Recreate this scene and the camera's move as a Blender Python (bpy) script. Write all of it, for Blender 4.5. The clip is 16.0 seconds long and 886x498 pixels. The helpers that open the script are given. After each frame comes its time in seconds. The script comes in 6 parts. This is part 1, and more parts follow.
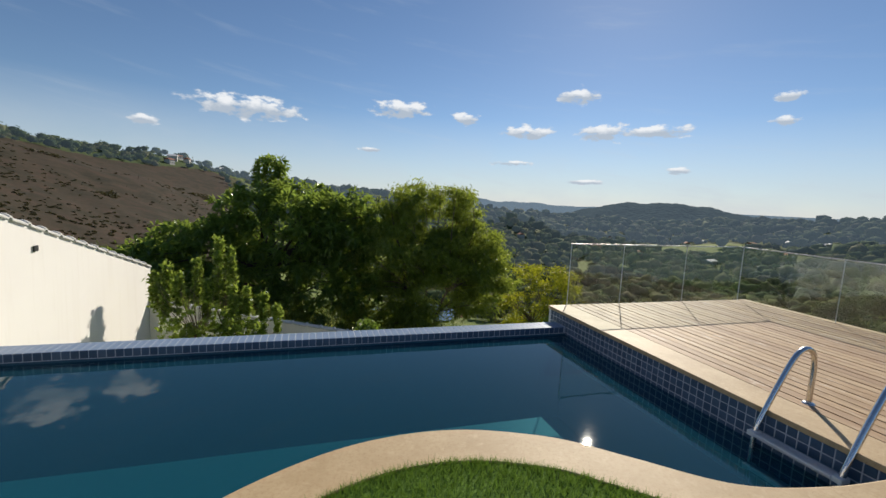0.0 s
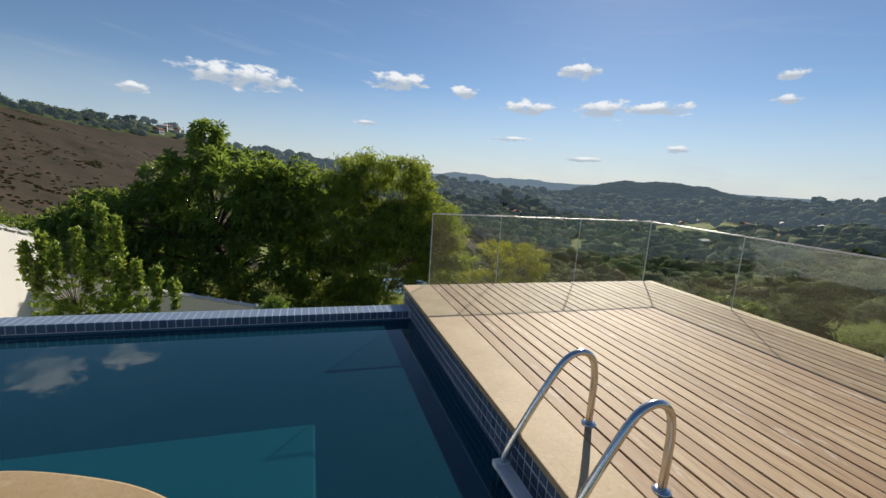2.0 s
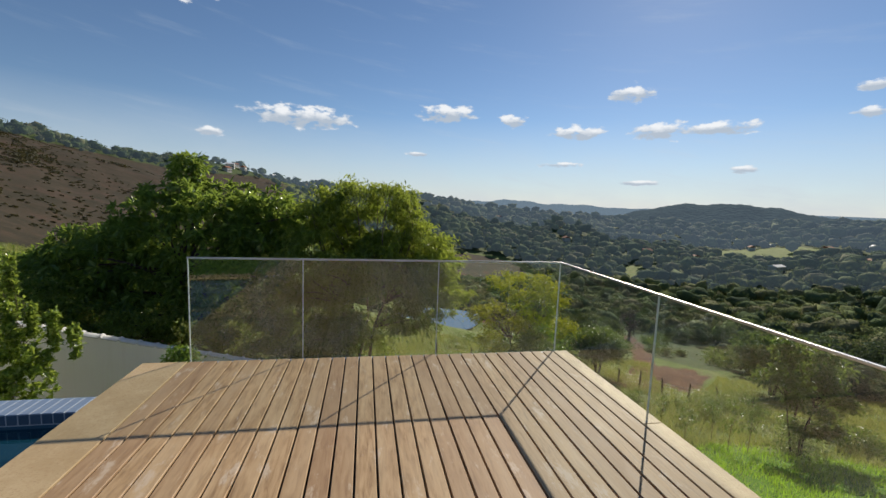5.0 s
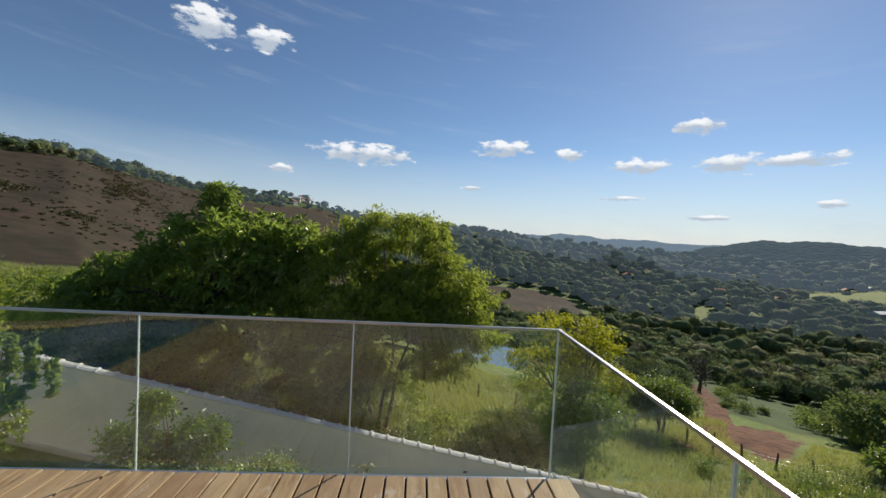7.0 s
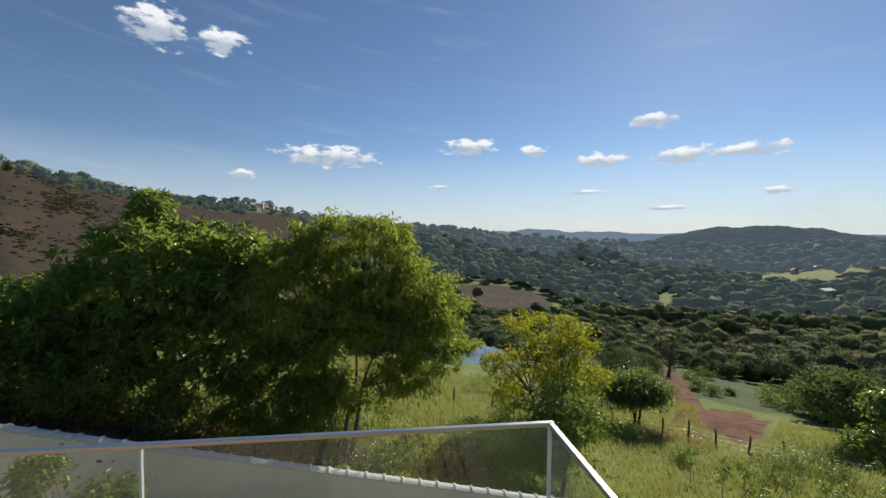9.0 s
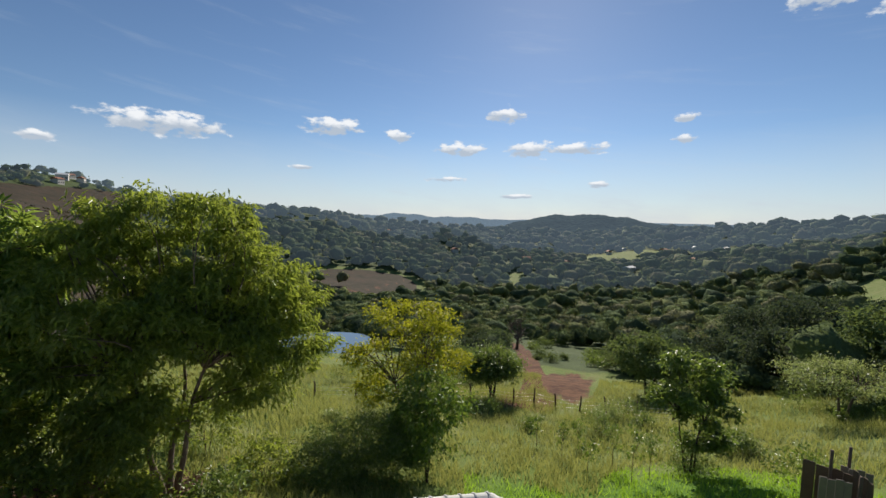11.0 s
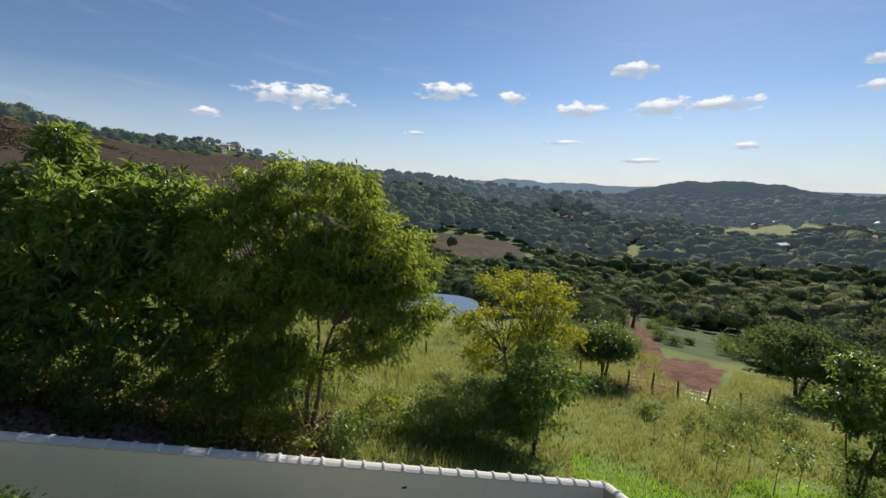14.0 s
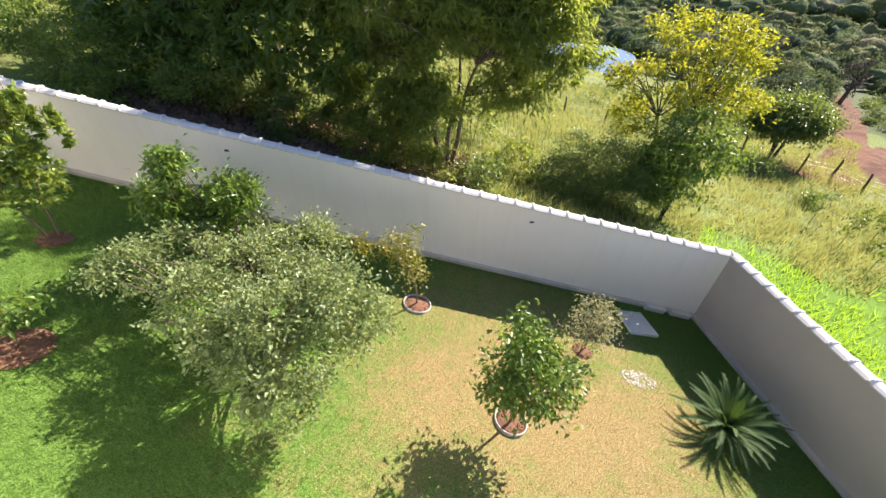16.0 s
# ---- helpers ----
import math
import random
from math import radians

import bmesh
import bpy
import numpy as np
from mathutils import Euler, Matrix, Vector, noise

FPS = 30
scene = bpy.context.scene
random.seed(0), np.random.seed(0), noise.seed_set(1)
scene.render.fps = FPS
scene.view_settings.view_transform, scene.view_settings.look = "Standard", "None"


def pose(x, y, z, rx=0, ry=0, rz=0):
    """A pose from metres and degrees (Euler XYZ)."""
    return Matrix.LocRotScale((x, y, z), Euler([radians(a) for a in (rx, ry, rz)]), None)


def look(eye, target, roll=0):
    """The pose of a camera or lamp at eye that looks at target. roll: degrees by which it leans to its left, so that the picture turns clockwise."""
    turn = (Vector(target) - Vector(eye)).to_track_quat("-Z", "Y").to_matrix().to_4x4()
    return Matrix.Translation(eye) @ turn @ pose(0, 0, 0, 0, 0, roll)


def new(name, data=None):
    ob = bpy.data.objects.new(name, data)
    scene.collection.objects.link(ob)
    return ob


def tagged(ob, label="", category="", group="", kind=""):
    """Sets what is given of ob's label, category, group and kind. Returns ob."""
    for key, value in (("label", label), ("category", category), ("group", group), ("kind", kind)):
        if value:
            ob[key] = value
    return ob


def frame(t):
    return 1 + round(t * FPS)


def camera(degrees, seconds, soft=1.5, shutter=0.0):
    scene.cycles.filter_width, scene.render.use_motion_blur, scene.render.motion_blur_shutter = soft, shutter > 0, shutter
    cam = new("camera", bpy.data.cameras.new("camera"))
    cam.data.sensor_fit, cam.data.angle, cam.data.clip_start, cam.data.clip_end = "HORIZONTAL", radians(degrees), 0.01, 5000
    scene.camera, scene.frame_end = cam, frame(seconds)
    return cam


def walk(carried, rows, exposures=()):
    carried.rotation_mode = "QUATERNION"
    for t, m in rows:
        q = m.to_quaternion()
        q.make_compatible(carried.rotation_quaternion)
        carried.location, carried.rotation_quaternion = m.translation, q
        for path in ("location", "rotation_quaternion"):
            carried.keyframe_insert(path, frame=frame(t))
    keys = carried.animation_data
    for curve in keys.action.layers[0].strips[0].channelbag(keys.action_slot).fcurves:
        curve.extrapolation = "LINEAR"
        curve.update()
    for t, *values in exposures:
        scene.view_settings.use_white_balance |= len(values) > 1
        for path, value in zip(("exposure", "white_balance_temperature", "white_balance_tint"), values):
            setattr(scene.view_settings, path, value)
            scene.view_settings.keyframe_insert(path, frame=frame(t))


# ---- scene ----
cam = camera(94.2, 16.0)
PATH = [
    (0, (-3.549, -5.565, 1.563), (-2.957, -3.669, 1.329), 2.9),
    (0.5, (-3.023, -5.479, 1.531), (-2.449, -3.585, 1.247), 2.3),
    (1, (-2.47, -5.402, 1.527), (-1.911, -3.509, 1.205), 2.2),
    (1.5, (-1.869, -5.379, 1.519), (-1.308, -3.491, 1.173), 2.7),
    (2, (-1.208, -5.287, 1.489), (-0.597, -3.414, 1.141), 3.8),
    (2.5, (-0.587, -5.232, 1.513), (0.048, -3.362, 1.198), 4.0),
    (3, (-0.023, -5.101, 1.51), (0.566, -3.21, 1.233), 4.0),
    (3.5, (0.541, -4.889, 1.524), (1.071, -2.978, 1.266), 3.6),
    (4, (1.117, -4.631, 1.531), (1.596, -2.705, 1.28), 2.9),
    (4.2, (1.304, -4.524, 1.551), (1.761, -2.593, 1.299), 2.6),
    (6.3, (2.844, -3.188, 1.601), (3.046, -1.202, 1.466), 3.0),
    (6.5, (2.942, -3.03, 1.6), (3.109, -1.041, 1.481), 3.0),
    (7, (3.147, -2.598, 1.592), (3.258, -0.603, 1.511), 3.0),
    (7.5, (3.265, -2.235, 1.576), (3.34, -0.237, 1.522), 2.3),
    (8, (3.347, -1.89, 1.584), (3.427, 0.107, 1.536), 1.7),
    (8.5, (3.421, -1.583, 1.624), (3.561, 0.412, 1.565), 1.0),
    (9, (3.529, -1.31, 1.661), (3.782, 0.672, 1.583), 0.4),
    (9.5, (3.596, -0.884, 1.683), (4.001, 1.072, 1.583), 0.3),
    (10, (3.746, -0.682, 1.676), (4.312, 1.232, 1.556), 0.5),
    (12.5, (4.075, 0.473, 1.8), (5.17, 2.14, 1.65), 2.4),
    (13, (4.054, 0.497, 1.823), (4.975, 2.265, 1.666), 2.3),
    (13.5, (3.983, 0.453, 1.833), (4.637, 2.331, 1.622), 2.1),
    (14, (3.856, 0.334, 1.812), (4.229, 2.272, 1.488), 1.8),
    (14.5, (3.834, 0.287, 1.757), (3.956, 2.218, 1.25), 1.3),
    (15, (3.714, 0.242, 1.726), (3.646, 2.096, 0.979), 0.8),
    (15.5, (3.67, 0.244, 1.621), (3.491, 1.943, 0.581), 0.4),
    (16, (3.622, 0.235, 1.529), (3.416, 1.696, 0.178), -0.7),
]
walk(cam, [(t, look(eye, target, roll)) for t, eye, target, roll in PATH],
     [(0, 0.17, 6500, 10), (4, 0.17, 6500, 10), (7, 0.25, 6500, 10), (13.5, 0.2, 6500, 11), (14.5, 0.54, 6500, 14), (15, 1.0, 6500, 17), (15.5, 1.5, 6500, 20), (16, 1.66, 6500, 22)])

# ---------------------------------------------------------------- world, sun, exposure
SUN_AZ, SUN_EL = 39.0, 29.5          # bearing from +Y towards +X, height above the horizon

CLOUDS = [(-8.2, 10.0, 6.9, 1.5), (10.7, 11.6, 4.4, 1.2), (19.5, 10.9, 2.1, 0.9), (27.9, 9.4, 3.9, 1.0), (33.9, 13.9, 3.2, 1.1),
          (37.4, 9.5, 3.5, 1.3), (43.6, 9.5, 4.2, 0.9), (-27.6, 22.0, 3.3, 2.3), (-20.7, 21.8, 3.1, 1.5), (7.0, 6.3, 1.7, 0.4),
          (25.9, 5.4, 3.1, 0.4), (46.2, 4.9, 1.6, 0.5), (35.5, 3.3, 3.0, 0.4), (-18.6, 7.2, 1.6, 0.6), (67.6, 22.4, 3.9, 1.6),
          (75.5, 20.2, 5.0, 1.3), (77.8, 14.2, 2.0, 0.9), (55.7, 12.5, 1.6, 0.6), (78.7, 6.4, 2.0, 0.5), (55.5, 10.1, 1.5, 0.6)]


def build_world():
    world = bpy.data.worlds.new("sky")
    scene.world = world
    world.use_nodes = True
    nt = world.node_tree
    nt.nodes.clear()
    N, L = nt.nodes.new, nt.links.new

    def math_node(op, a, b=None, c=None):
        n = N("ShaderNodeMath")
        n.operation = op
        for i, v in enumerate((a, b, c)):
            if v is None:
                continue
            if isinstance(v, (int, float)):
                n.inputs[i].default_value = v
            else:
                L(v, n.inputs[i])
        return n.outputs[0]

    sky = N("ShaderNodeTexSky")
    sky.sky_type = "NISHITA"
    sky.sun_disc = False
    sky.sun_elevation, sky.sun_rotation = radians(SUN_EL), radians(SUN_AZ)
    sky.altitude, sky.air_density, sky.dust_density, sky.ozone_density = 900, 1.0, 0.15, 4.0
    tc = N("ShaderNodeTexCoord")
    sep = N("ShaderNodeSeparateXYZ")
    L(tc.outputs["Generated"], sep.inputs[0])
    az = math_node("MULTIPLY", math_node("ARCTAN2", sep.outputs[0], sep.outputs[1]), 57.2958)
    el = math_node("MULTIPLY", math_node("ARCSINE", sep.outputs[2]), 57.2958)
    pos = N("ShaderNodeCombineXYZ")
    L(az, pos.inputs[0]), L(math_node("MULTIPLY", el, 2.0), pos.inputs[1])

    def noise_node(scale, detail, rough):
        n = N("ShaderNodeTexNoise")
        n.inputs["Scale"].default_value, n.inputs["Detail"].default_value, n.inputs["Roughness"].default_value = scale, detail, rough
        L(pos.outputs[0], n.inputs["Vector"])
        return n.outputs["Fac"]

    edge = noise_node(0.5, 7.0, 0.56)
    soft_n = noise_node(0.11, 4.0, 0.6)
    best, belly = None, None
    for a, e, w, h in CLOUDS:
        u = math_node("MULTIPLY_ADD", az, 1 / w, -a / w)
        v = math_node("MULTIPLY_ADD", el, 1 / h, -e / h)
        m = math_node("SUBTRACT", 1.0, math_node("MULTIPLY_ADD", u, u, math_node("MULTIPLY", v, v)))
        mc = math_node("MAXIMUM", m, 0.0)
        best = m if best is None else math_node("MAXIMUM", best, m)
        belly = math_node("MULTIPLY", v, mc) if belly is None else math_node("MULTIPLY_ADD", v, mc, belly)
    best = math_node("MAXIMUM", best, -3.0)
    dens = math_node("ADD", math_node("MULTIPLY", best, 1.0), math_node("MULTIPLY_ADD", edge, 4.2, -2.15))
    ramp = N("ShaderNodeMapRange")
    ramp.interpolation_type = "SMOOTHSTEP"
    for i, v in ((1, 0.0), (2, 0.75), (3, 0.0), (4, 0.95)):
        ramp.inputs[i].default_value = v
    L(dens, ramp.inputs[0])
    shade = N("ShaderNodeMapRange")
    for i, v in ((1, -0.12), (2, 0.34), (3, 0.0), (4, 1.0)):
        shade.inputs[i].default_value = v
    L(math_node("ADD", belly, math_node("MULTIPLY_ADD", edge, 1.2, -0.6)), shade.inputs[0])
    # thin veil low over the horizon
    veil = N("ShaderNodeMapRange")
    for i, v in ((1, 11.0), (2, 0.0), (3, 0.0), (4, 0.74)):
        veil.inputs[i].default_value = v
    L(math_node("ABSOLUTE", el), veil.inputs[0])
    veil_f = math_node("MULTIPLY", veil.outputs[0], math_node("MULTIPLY_ADD", soft_n, 0.8, 0.6))
    wisp_pos = N("ShaderNodeCombineXYZ")
    L(math_node("MULTIPLY", az, 0.05), wisp_pos.inputs[0]), L(math_node("MULTIPLY_ADD", az, 0.05, math_node("MULTIPLY", el, 0.42)), wisp_pos.inputs[1])
    wisp = N("ShaderNodeTexNoise")
    wisp.inputs["Scale"].default_value, wisp.inputs["Detail"].default_value, wisp.inputs["Roughness"].default_value = 1.3, 7.0, 0.6
    L(wisp_pos.outputs[0], wisp.inputs["Vector"])
    wisp_f = N("ShaderNodeMapRange")
    wisp_f.interpolation_type = "SMOOTHSTEP"
    for i, v in ((1, 0.52), (2, 0.9), (3, 0.0), (4, 0.26)):
        wisp_f.inputs[i].default_value = v
    L(wisp.outputs["Fac"], wisp_f.inputs[0])
    veil_f = math_node("MINIMUM", math_node("ADD", veil_f, wisp_f.outputs[0]), 0.9)
    mix1 = N("ShaderNodeMix")
    mix1.data_type = "RGBA"
    L(veil_f, mix1.inputs[0]), L(sky.outputs[0], mix1.inputs[6])
    mix1.inputs[7].default_value = (6.7, 7.4, 8.2, 1)
    white = N("ShaderNodeMix")
    white.data_type = "RGBA"
    L(shade.outputs[0], white.inputs[0])
    white.inputs[6].default_value, white.inputs[7].default_value = (5.4, 6.2, 7.2, 1), (10.6, 10.8, 11.0, 1)
    mix2 = N("ShaderNodeMix")
    mix2.data_type = "RGBA"
    L(ramp.outputs[0], mix2.inputs[0]), L(mix1.outputs[2], mix2.inputs[6]), L(white.outputs[2], mix2.inputs[7])
    bg = N("ShaderNodeBackground")
    bg.inputs["Strength"].default_value = 0.075
    out = N("ShaderNodeOutputWorld")
    L(mix2.outputs[2], bg.inputs[0]), L(bg.outputs[0], out.inputs[0])


build_world()
sun = new("sun", bpy.data.lights.new("sun", "SUN"))
sun.data.energy, sun.data.angle, sun.data.color = 4.7, radians(0.55), (1.0, 0.92, 0.78)
sun.matrix_world = look((0, 0, 0), (-math.sin(radians(SUN_AZ)) * math.cos(radians(SUN_EL)), -math.cos(radians(SUN_AZ)) * math.cos(radians(SUN_EL)), -math.sin(radians(SUN_EL))))


# ---------------------------------------------------------------- materials
def material(name, build):
    m = bpy.data.materials.new(name)
    m.use_nodes = True
    nt = m.node_tree
    nt.nodes.clear()
    out = nt.nodes.new("ShaderNodeOutputMaterial")
    build(Nodes(nt), out)
    return m


class Nodes:
    """Small shorthand over a node tree."""

    def __init__(self, nt):
        self.nt = nt

    def put(self, sock, v):
        if v is None:
            return
        if hasattr(v, "is_output"):
            self.nt.links.new(v, sock)
        elif isinstance(v, (tuple, list)) and len(v) == 3 and sock.type == "RGBA":
            sock.default_value = (*v, 1)
        else:
            sock.default_value = v

    def node(self, kind, **ins):
        n = self.nt.nodes.new(kind)
        for k, v in ins.items():
            self.put(n.inputs[k.replace("_", " ")], v)
        return n

    def coord(self, scale=(1, 1, 1), generated=False):
        tc = self.nt.nodes.new("ShaderNodeTexCoord")
        mp = self.nt.nodes.new("ShaderNodeMapping")
        mp.inputs["Scale"].default_value = scale
        self.nt.links.new(tc.outputs["Generated" if generated else "Object"], mp.inputs["Vector"])
        return mp.outputs[0]

    def world_coord(self, scale=(1, 1, 1)):
        g = self.nt.nodes.new("ShaderNodeNewGeometry")
        mp = self.nt.nodes.new("ShaderNodeMapping")
        mp.inputs["Scale"].default_value = scale
        self.nt.links.new(g.outputs["Position"], mp.inputs["Vector"])
        return mp.outputs[0]

    def noise(self, vec, scale, detail=4, rough=0.55, dist=0.0):
        return self.node("ShaderNodeTexNoise", Vector=vec, Scale=scale, Detail=detail, Roughness=rough, Distortion=dist).outputs["Fac"]

    def ramp(self, fac, stops):
        n = self.nt.nodes.new("ShaderNodeValToRGB")
        el = n.color_ramp.elements
        while len(el) < len(stops):
            el.new(0.5)
        for e, (p, c) in zip(el, stops):
            e.position = p
            e.color = (*c, 1) if isinstance(c, (tuple, list)) else (c, c, c, 1)
        self.put(n.inputs[0], fac)
        return n.outputs[0]

    def mix(self, fac, a, b, blend="MIX"):
        n = self.nt.nodes.new("ShaderNodeMix")
        n.data_type, n.blend_type = "RGBA", blend
        self.put(n.inputs[0], fac), self.put(n.inputs[6], a), self.put(n.inputs[7], b)
        return n.outputs[2]

    def math(self, op, a, b=None, c=None):
        n = self.nt.nodes.new("ShaderNodeMath")
        n.operation = op
        for i, v in enumerate((a, b, c)):
            self.put(n.inputs[i], v)
        return n.outputs[0]

    def gloss_amount(self, f0, normal=None):
        """Schlick's law from the facing angle."""
        lw = self.nt.nodes.new("ShaderNodeLayerWeight")
        lw.inputs["Blend"].default_value = 0.5
        if normal is not None:
            self.put(lw.inputs["Normal"], normal)
        return self.math("MULTIPLY_ADD", self.math("POWER", lw.outputs["Facing"], 5.0), 1 - f0, f0)

    def attr(self, name):
        n = self.nt.nodes.new("ShaderNodeAttribute")
        n.attribute_name = name
        return n.outputs["Fac"]

    def bump(self, height, strength=0.3, distance=0.02):
        return self.node("ShaderNodeBump", Height=height, Strength=strength, Distance=distance).outputs[0]

    def principled(self, out, color, rough=0.6, metal=0.0, normal=None, spec=0.5):
        n = self.node("ShaderNodeBsdfPrincipled", Base_Color=color, Roughness=rough, Metallic=metal)
        n.inputs["Specular IOR Level"].default_value = spec
        if normal is not None:
            self.put(n.inputs["Normal"], normal)
        self.nt.links.new(n.outputs[0], out.inputs[0])
        return n

    def island(self):
        return self.nt.nodes.new("ShaderNodeNewGeometry").outputs["Random Per Island"]

    def per_object(self):
        return self.nt.nodes.new("ShaderNodeObjectInfo").outputs["Random"]


def leaf_material(name, dark, mid, light, gloss=0.38, through_amount=0.35):
    def build(n, out):
        r = n.island()
        c = n.ramp(r, [(0.0, dark), (0.55, mid), (1.0, light)])
        big = n.noise(n.world_coord(), 0.9, 2)
        c = n.mix(n.ramp(big, [(0.35, 0.0), (0.7, 0.55)]), c, mid)
        p = n.node("ShaderNodeBsdfPrincipled", Base_Color=c, Roughness=gloss)
        p.inputs["Specular IOR Level"].default_value = 0.45
        t = n.node("ShaderNodeBsdfTranslucent", Color=n.mix(0.6, c, (light[0] * 1.8, light[1] * 1.6, light[2] * 0.95)))
        m = n.node("ShaderNodeMixShader", Fac=through_amount)
        n.nt.links.new(p.outputs[0], m.inputs[1]), n.nt.links.new(t.outputs[0], m.inputs[2])
        n.nt.links.new(m.outputs[0], out.inputs[0])
    return material(name, build)


def simple(name, color, rough=0.7, metal=0.0, var=0.25, scale=3.0, bump_amt=0.15, grain=60.0, spec=0.4):
    """A surface with broad stains and fine grain."""
    def build(n, out):
        v = n.coord()
        a = n.noise(v, scale, 5, 0.6)
        b = n.noise(v, grain, 3, 0.6)
        lo = tuple(c * (1 - var) for c in color)
        hi = tuple(min(1, c * (1 + var * 0.7)) for c in color)
        c = n.mix(a, lo, hi)
        c = n.mix(n.math("MULTIPLY", b, var * 0.8), c, lo)
        n.principled(out, c, n.math("MULTIPLY_ADD", a, 0.2, rough - 0.1), metal, n.bump(b, bump_amt, 0.01), spec)
    return material(name, build)


def plank_build(n, out):
    v = n.coord((7, 0.9, 7))
    r = n.per_object()
    off = n.node("ShaderNodeCombineXYZ", X=n.math("MULTIPLY", r, 37.0), Y=n.math("MULTIPLY", r, 91.0))
    vec = n.node("ShaderNodeVectorMath")
    n.put(vec.inputs[0], v), n.put(vec.inputs[1], off.outputs[0])
    g = n.noise(vec.outputs[0], 5.0, 6, 0.62, 0.6)
    w = n.noise(vec.outputs[0], 1.1, 4, 0.6)
    c = n.ramp(g, [(0.28, (0.20, 0.115, 0.055)), (0.5, (0.40, 0.255, 0.13)), (0.8, (0.56, 0.39, 0.225))])
    c = n.mix(n.ramp(w, [(0.42, 0.0), (0.66, 0.8)]), c, (0.52, 0.37, 0.215))
    c = n.mix(n.math("MULTIPLY", n.ramp(r, [(0.3, 0.0), (1.0, 1.0)]), 0.55), c, (0.27, 0.155, 0.085))
    worn = n.noise(n.world_coord((4.0, 1.3, 4.0)), 1.7, 7, 0.74)
    c = n.mix(n.ramp(worn, [(0.57, 0.0), (0.64, 0.7)]), c, (0.56, 0.45, 0.34))
    n.principled(out, c, n.math("MULTIPLY_ADD", g, 0.25, 0.5), 0, n.bump(g, 0.25, 0.004), 0.32)


def stone_build(n, out):
    v = n.coord()
    a, b, s = n.noise(v, 2.2, 5, 0.6), n.noise(v, 38, 4, 0.65), n.noise(v, 150, 2)
    c = n.ramp(a, [(0.3, (0.40, 0.278, 0.142)), (0.7, (0.52, 0.385, 0.22))])
    c = n.mix(n.ramp(b, [(0.48, 0.0), (0.66, 0.5)]), c, (0.38, 0.24, 0.115))
    c = n.mix(n.ramp(n.noise(v, 11, 4, 0.7), [(0.55, 0.0), (0.75, 0.5)]), c, (0.62, 0.48, 0.30))
    c = n.mix(n.ramp(n.noise(v, 75, 2, 0.5), [(0.62, 0.0), (0.7, 0.55)]), c, (0.30, 0.19, 0.09))
    n.principled(out, c, 0.62, 0, n.bump(n.math("ADD", b, s), 0.22, 0.004), 0.4)


def pool_tile_build(n, out):
    r = n.per_object()
    v = n.coord()
    a = n.noise(v, 14, 3)
    c = n.ramp(r, [(0.0, (0.040, 0.075, 0.13)), (0.5, (0.06, 0.105, 0.175)), (1.0, (0.09, 0.14, 0.215))])
    c = n.mix(n.math("MULTIPLY", a, 0.5), c, (0.03, 0.05, 0.09))
    n.principled(out, c, 0.3, 0, n.bump(a, 0.06, 0.003), 0.6)


def pool_inside_build(n, out):
    v = n.coord()
    br = n.node("ShaderNodeTexBrick", Vector=v, Scale=1.0, Mortar_Size=0.004)
    br.offset = 0.0
    br.inputs["Brick Width"].default_value = br.inputs["Row Height"].default_value = 0.078
    br.inputs["Color1"].default_value, br.inputs["Color2"].default_value = (0.042, 0.235, 0.25, 1), (0.046, 0.25, 0.265, 1)
    br.inputs["Mortar"].default_value = (0.05, 0.26, 0.275, 1)
    n.principled(out, br.outputs[0], 0.5, 0)


def water_build(n, out):
    v = n.world_coord()
    w = n.math("ADD", n.noise(v, 2.5, 3), n.math("MULTIPLY", n.noise(v, 14.0, 2), 0.12))
    nrm = n.bump(w, 0.022, 0.05)
    fr = n.gloss_amount(0.022, nrm)
    g = n.node("ShaderNodeBsdfGlossy", Color=(1, 1, 1), Roughness=0.018, Normal=nrm)
    t = n.node("ShaderNodeBsdfTransparent", Color=(0.36, 0.68, 0.74))
    murk = n.node("ShaderNodeBsdfDiffuse", Color=(0.010, 0.070, 0.112))
    body = n.node("ShaderNodeMixShader", Fac=0.47)
    n.nt.links.new(t.outputs[0], body.inputs[1]), n.nt.links.new(murk.outputs[0], body.inputs[2])
    m = n.node("ShaderNodeMixShader", Fac=fr)
    n.nt.links.new(body.outputs[0], m.inputs[1]), n.nt.links.new(g.outputs[0], m.inputs[2])
    n.nt.links.new(m.outputs[0], out.inputs[0])


def pond_build(n, out):
    v = n.world_coord()
    # pale blue base: much of the sky's reflection is put into the colour
    n.principled(out, (0.17, 0.24, 0.31), 0.06, 0, n.bump(n.noise(v, 1.5, 2), 0.03, 0.1), 0.5)


def glass_build(n, out):
    v = n.coord()
    smear = n.ramp(n.noise(v, 1.6, 5, 0.7, 1.5), [(0.42, 0.004), (0.8, 0.09)])
    fr = n.gloss_amount(0.06)
    g = n.node("ShaderNodeBsdfGlossy", Color=(0.95, 1, 0.98), Roughness=0.0)
    t = n.node("ShaderNodeBsdfTransparent", Color=(0.965, 0.985, 0.972))
    d = n.node("ShaderNodeBsdfDiffuse", Color=(0.7, 0.72, 0.7))
    m = n.node("ShaderNodeMixShader", Fac=fr)
    n.nt.links.new(t.outputs[0], m.inputs[1]), n.nt.links.new(g.outputs[0], m.inputs[2])
    m2 = n.node("ShaderNodeMixShader", Fac=smear)
    n.nt.links.new(m.outputs[0], m2.inputs[1]), n.nt.links.new(d.outputs[0], m2.inputs[2])
    n.nt.links.new(m2.outputs[0], out.inputs[0])


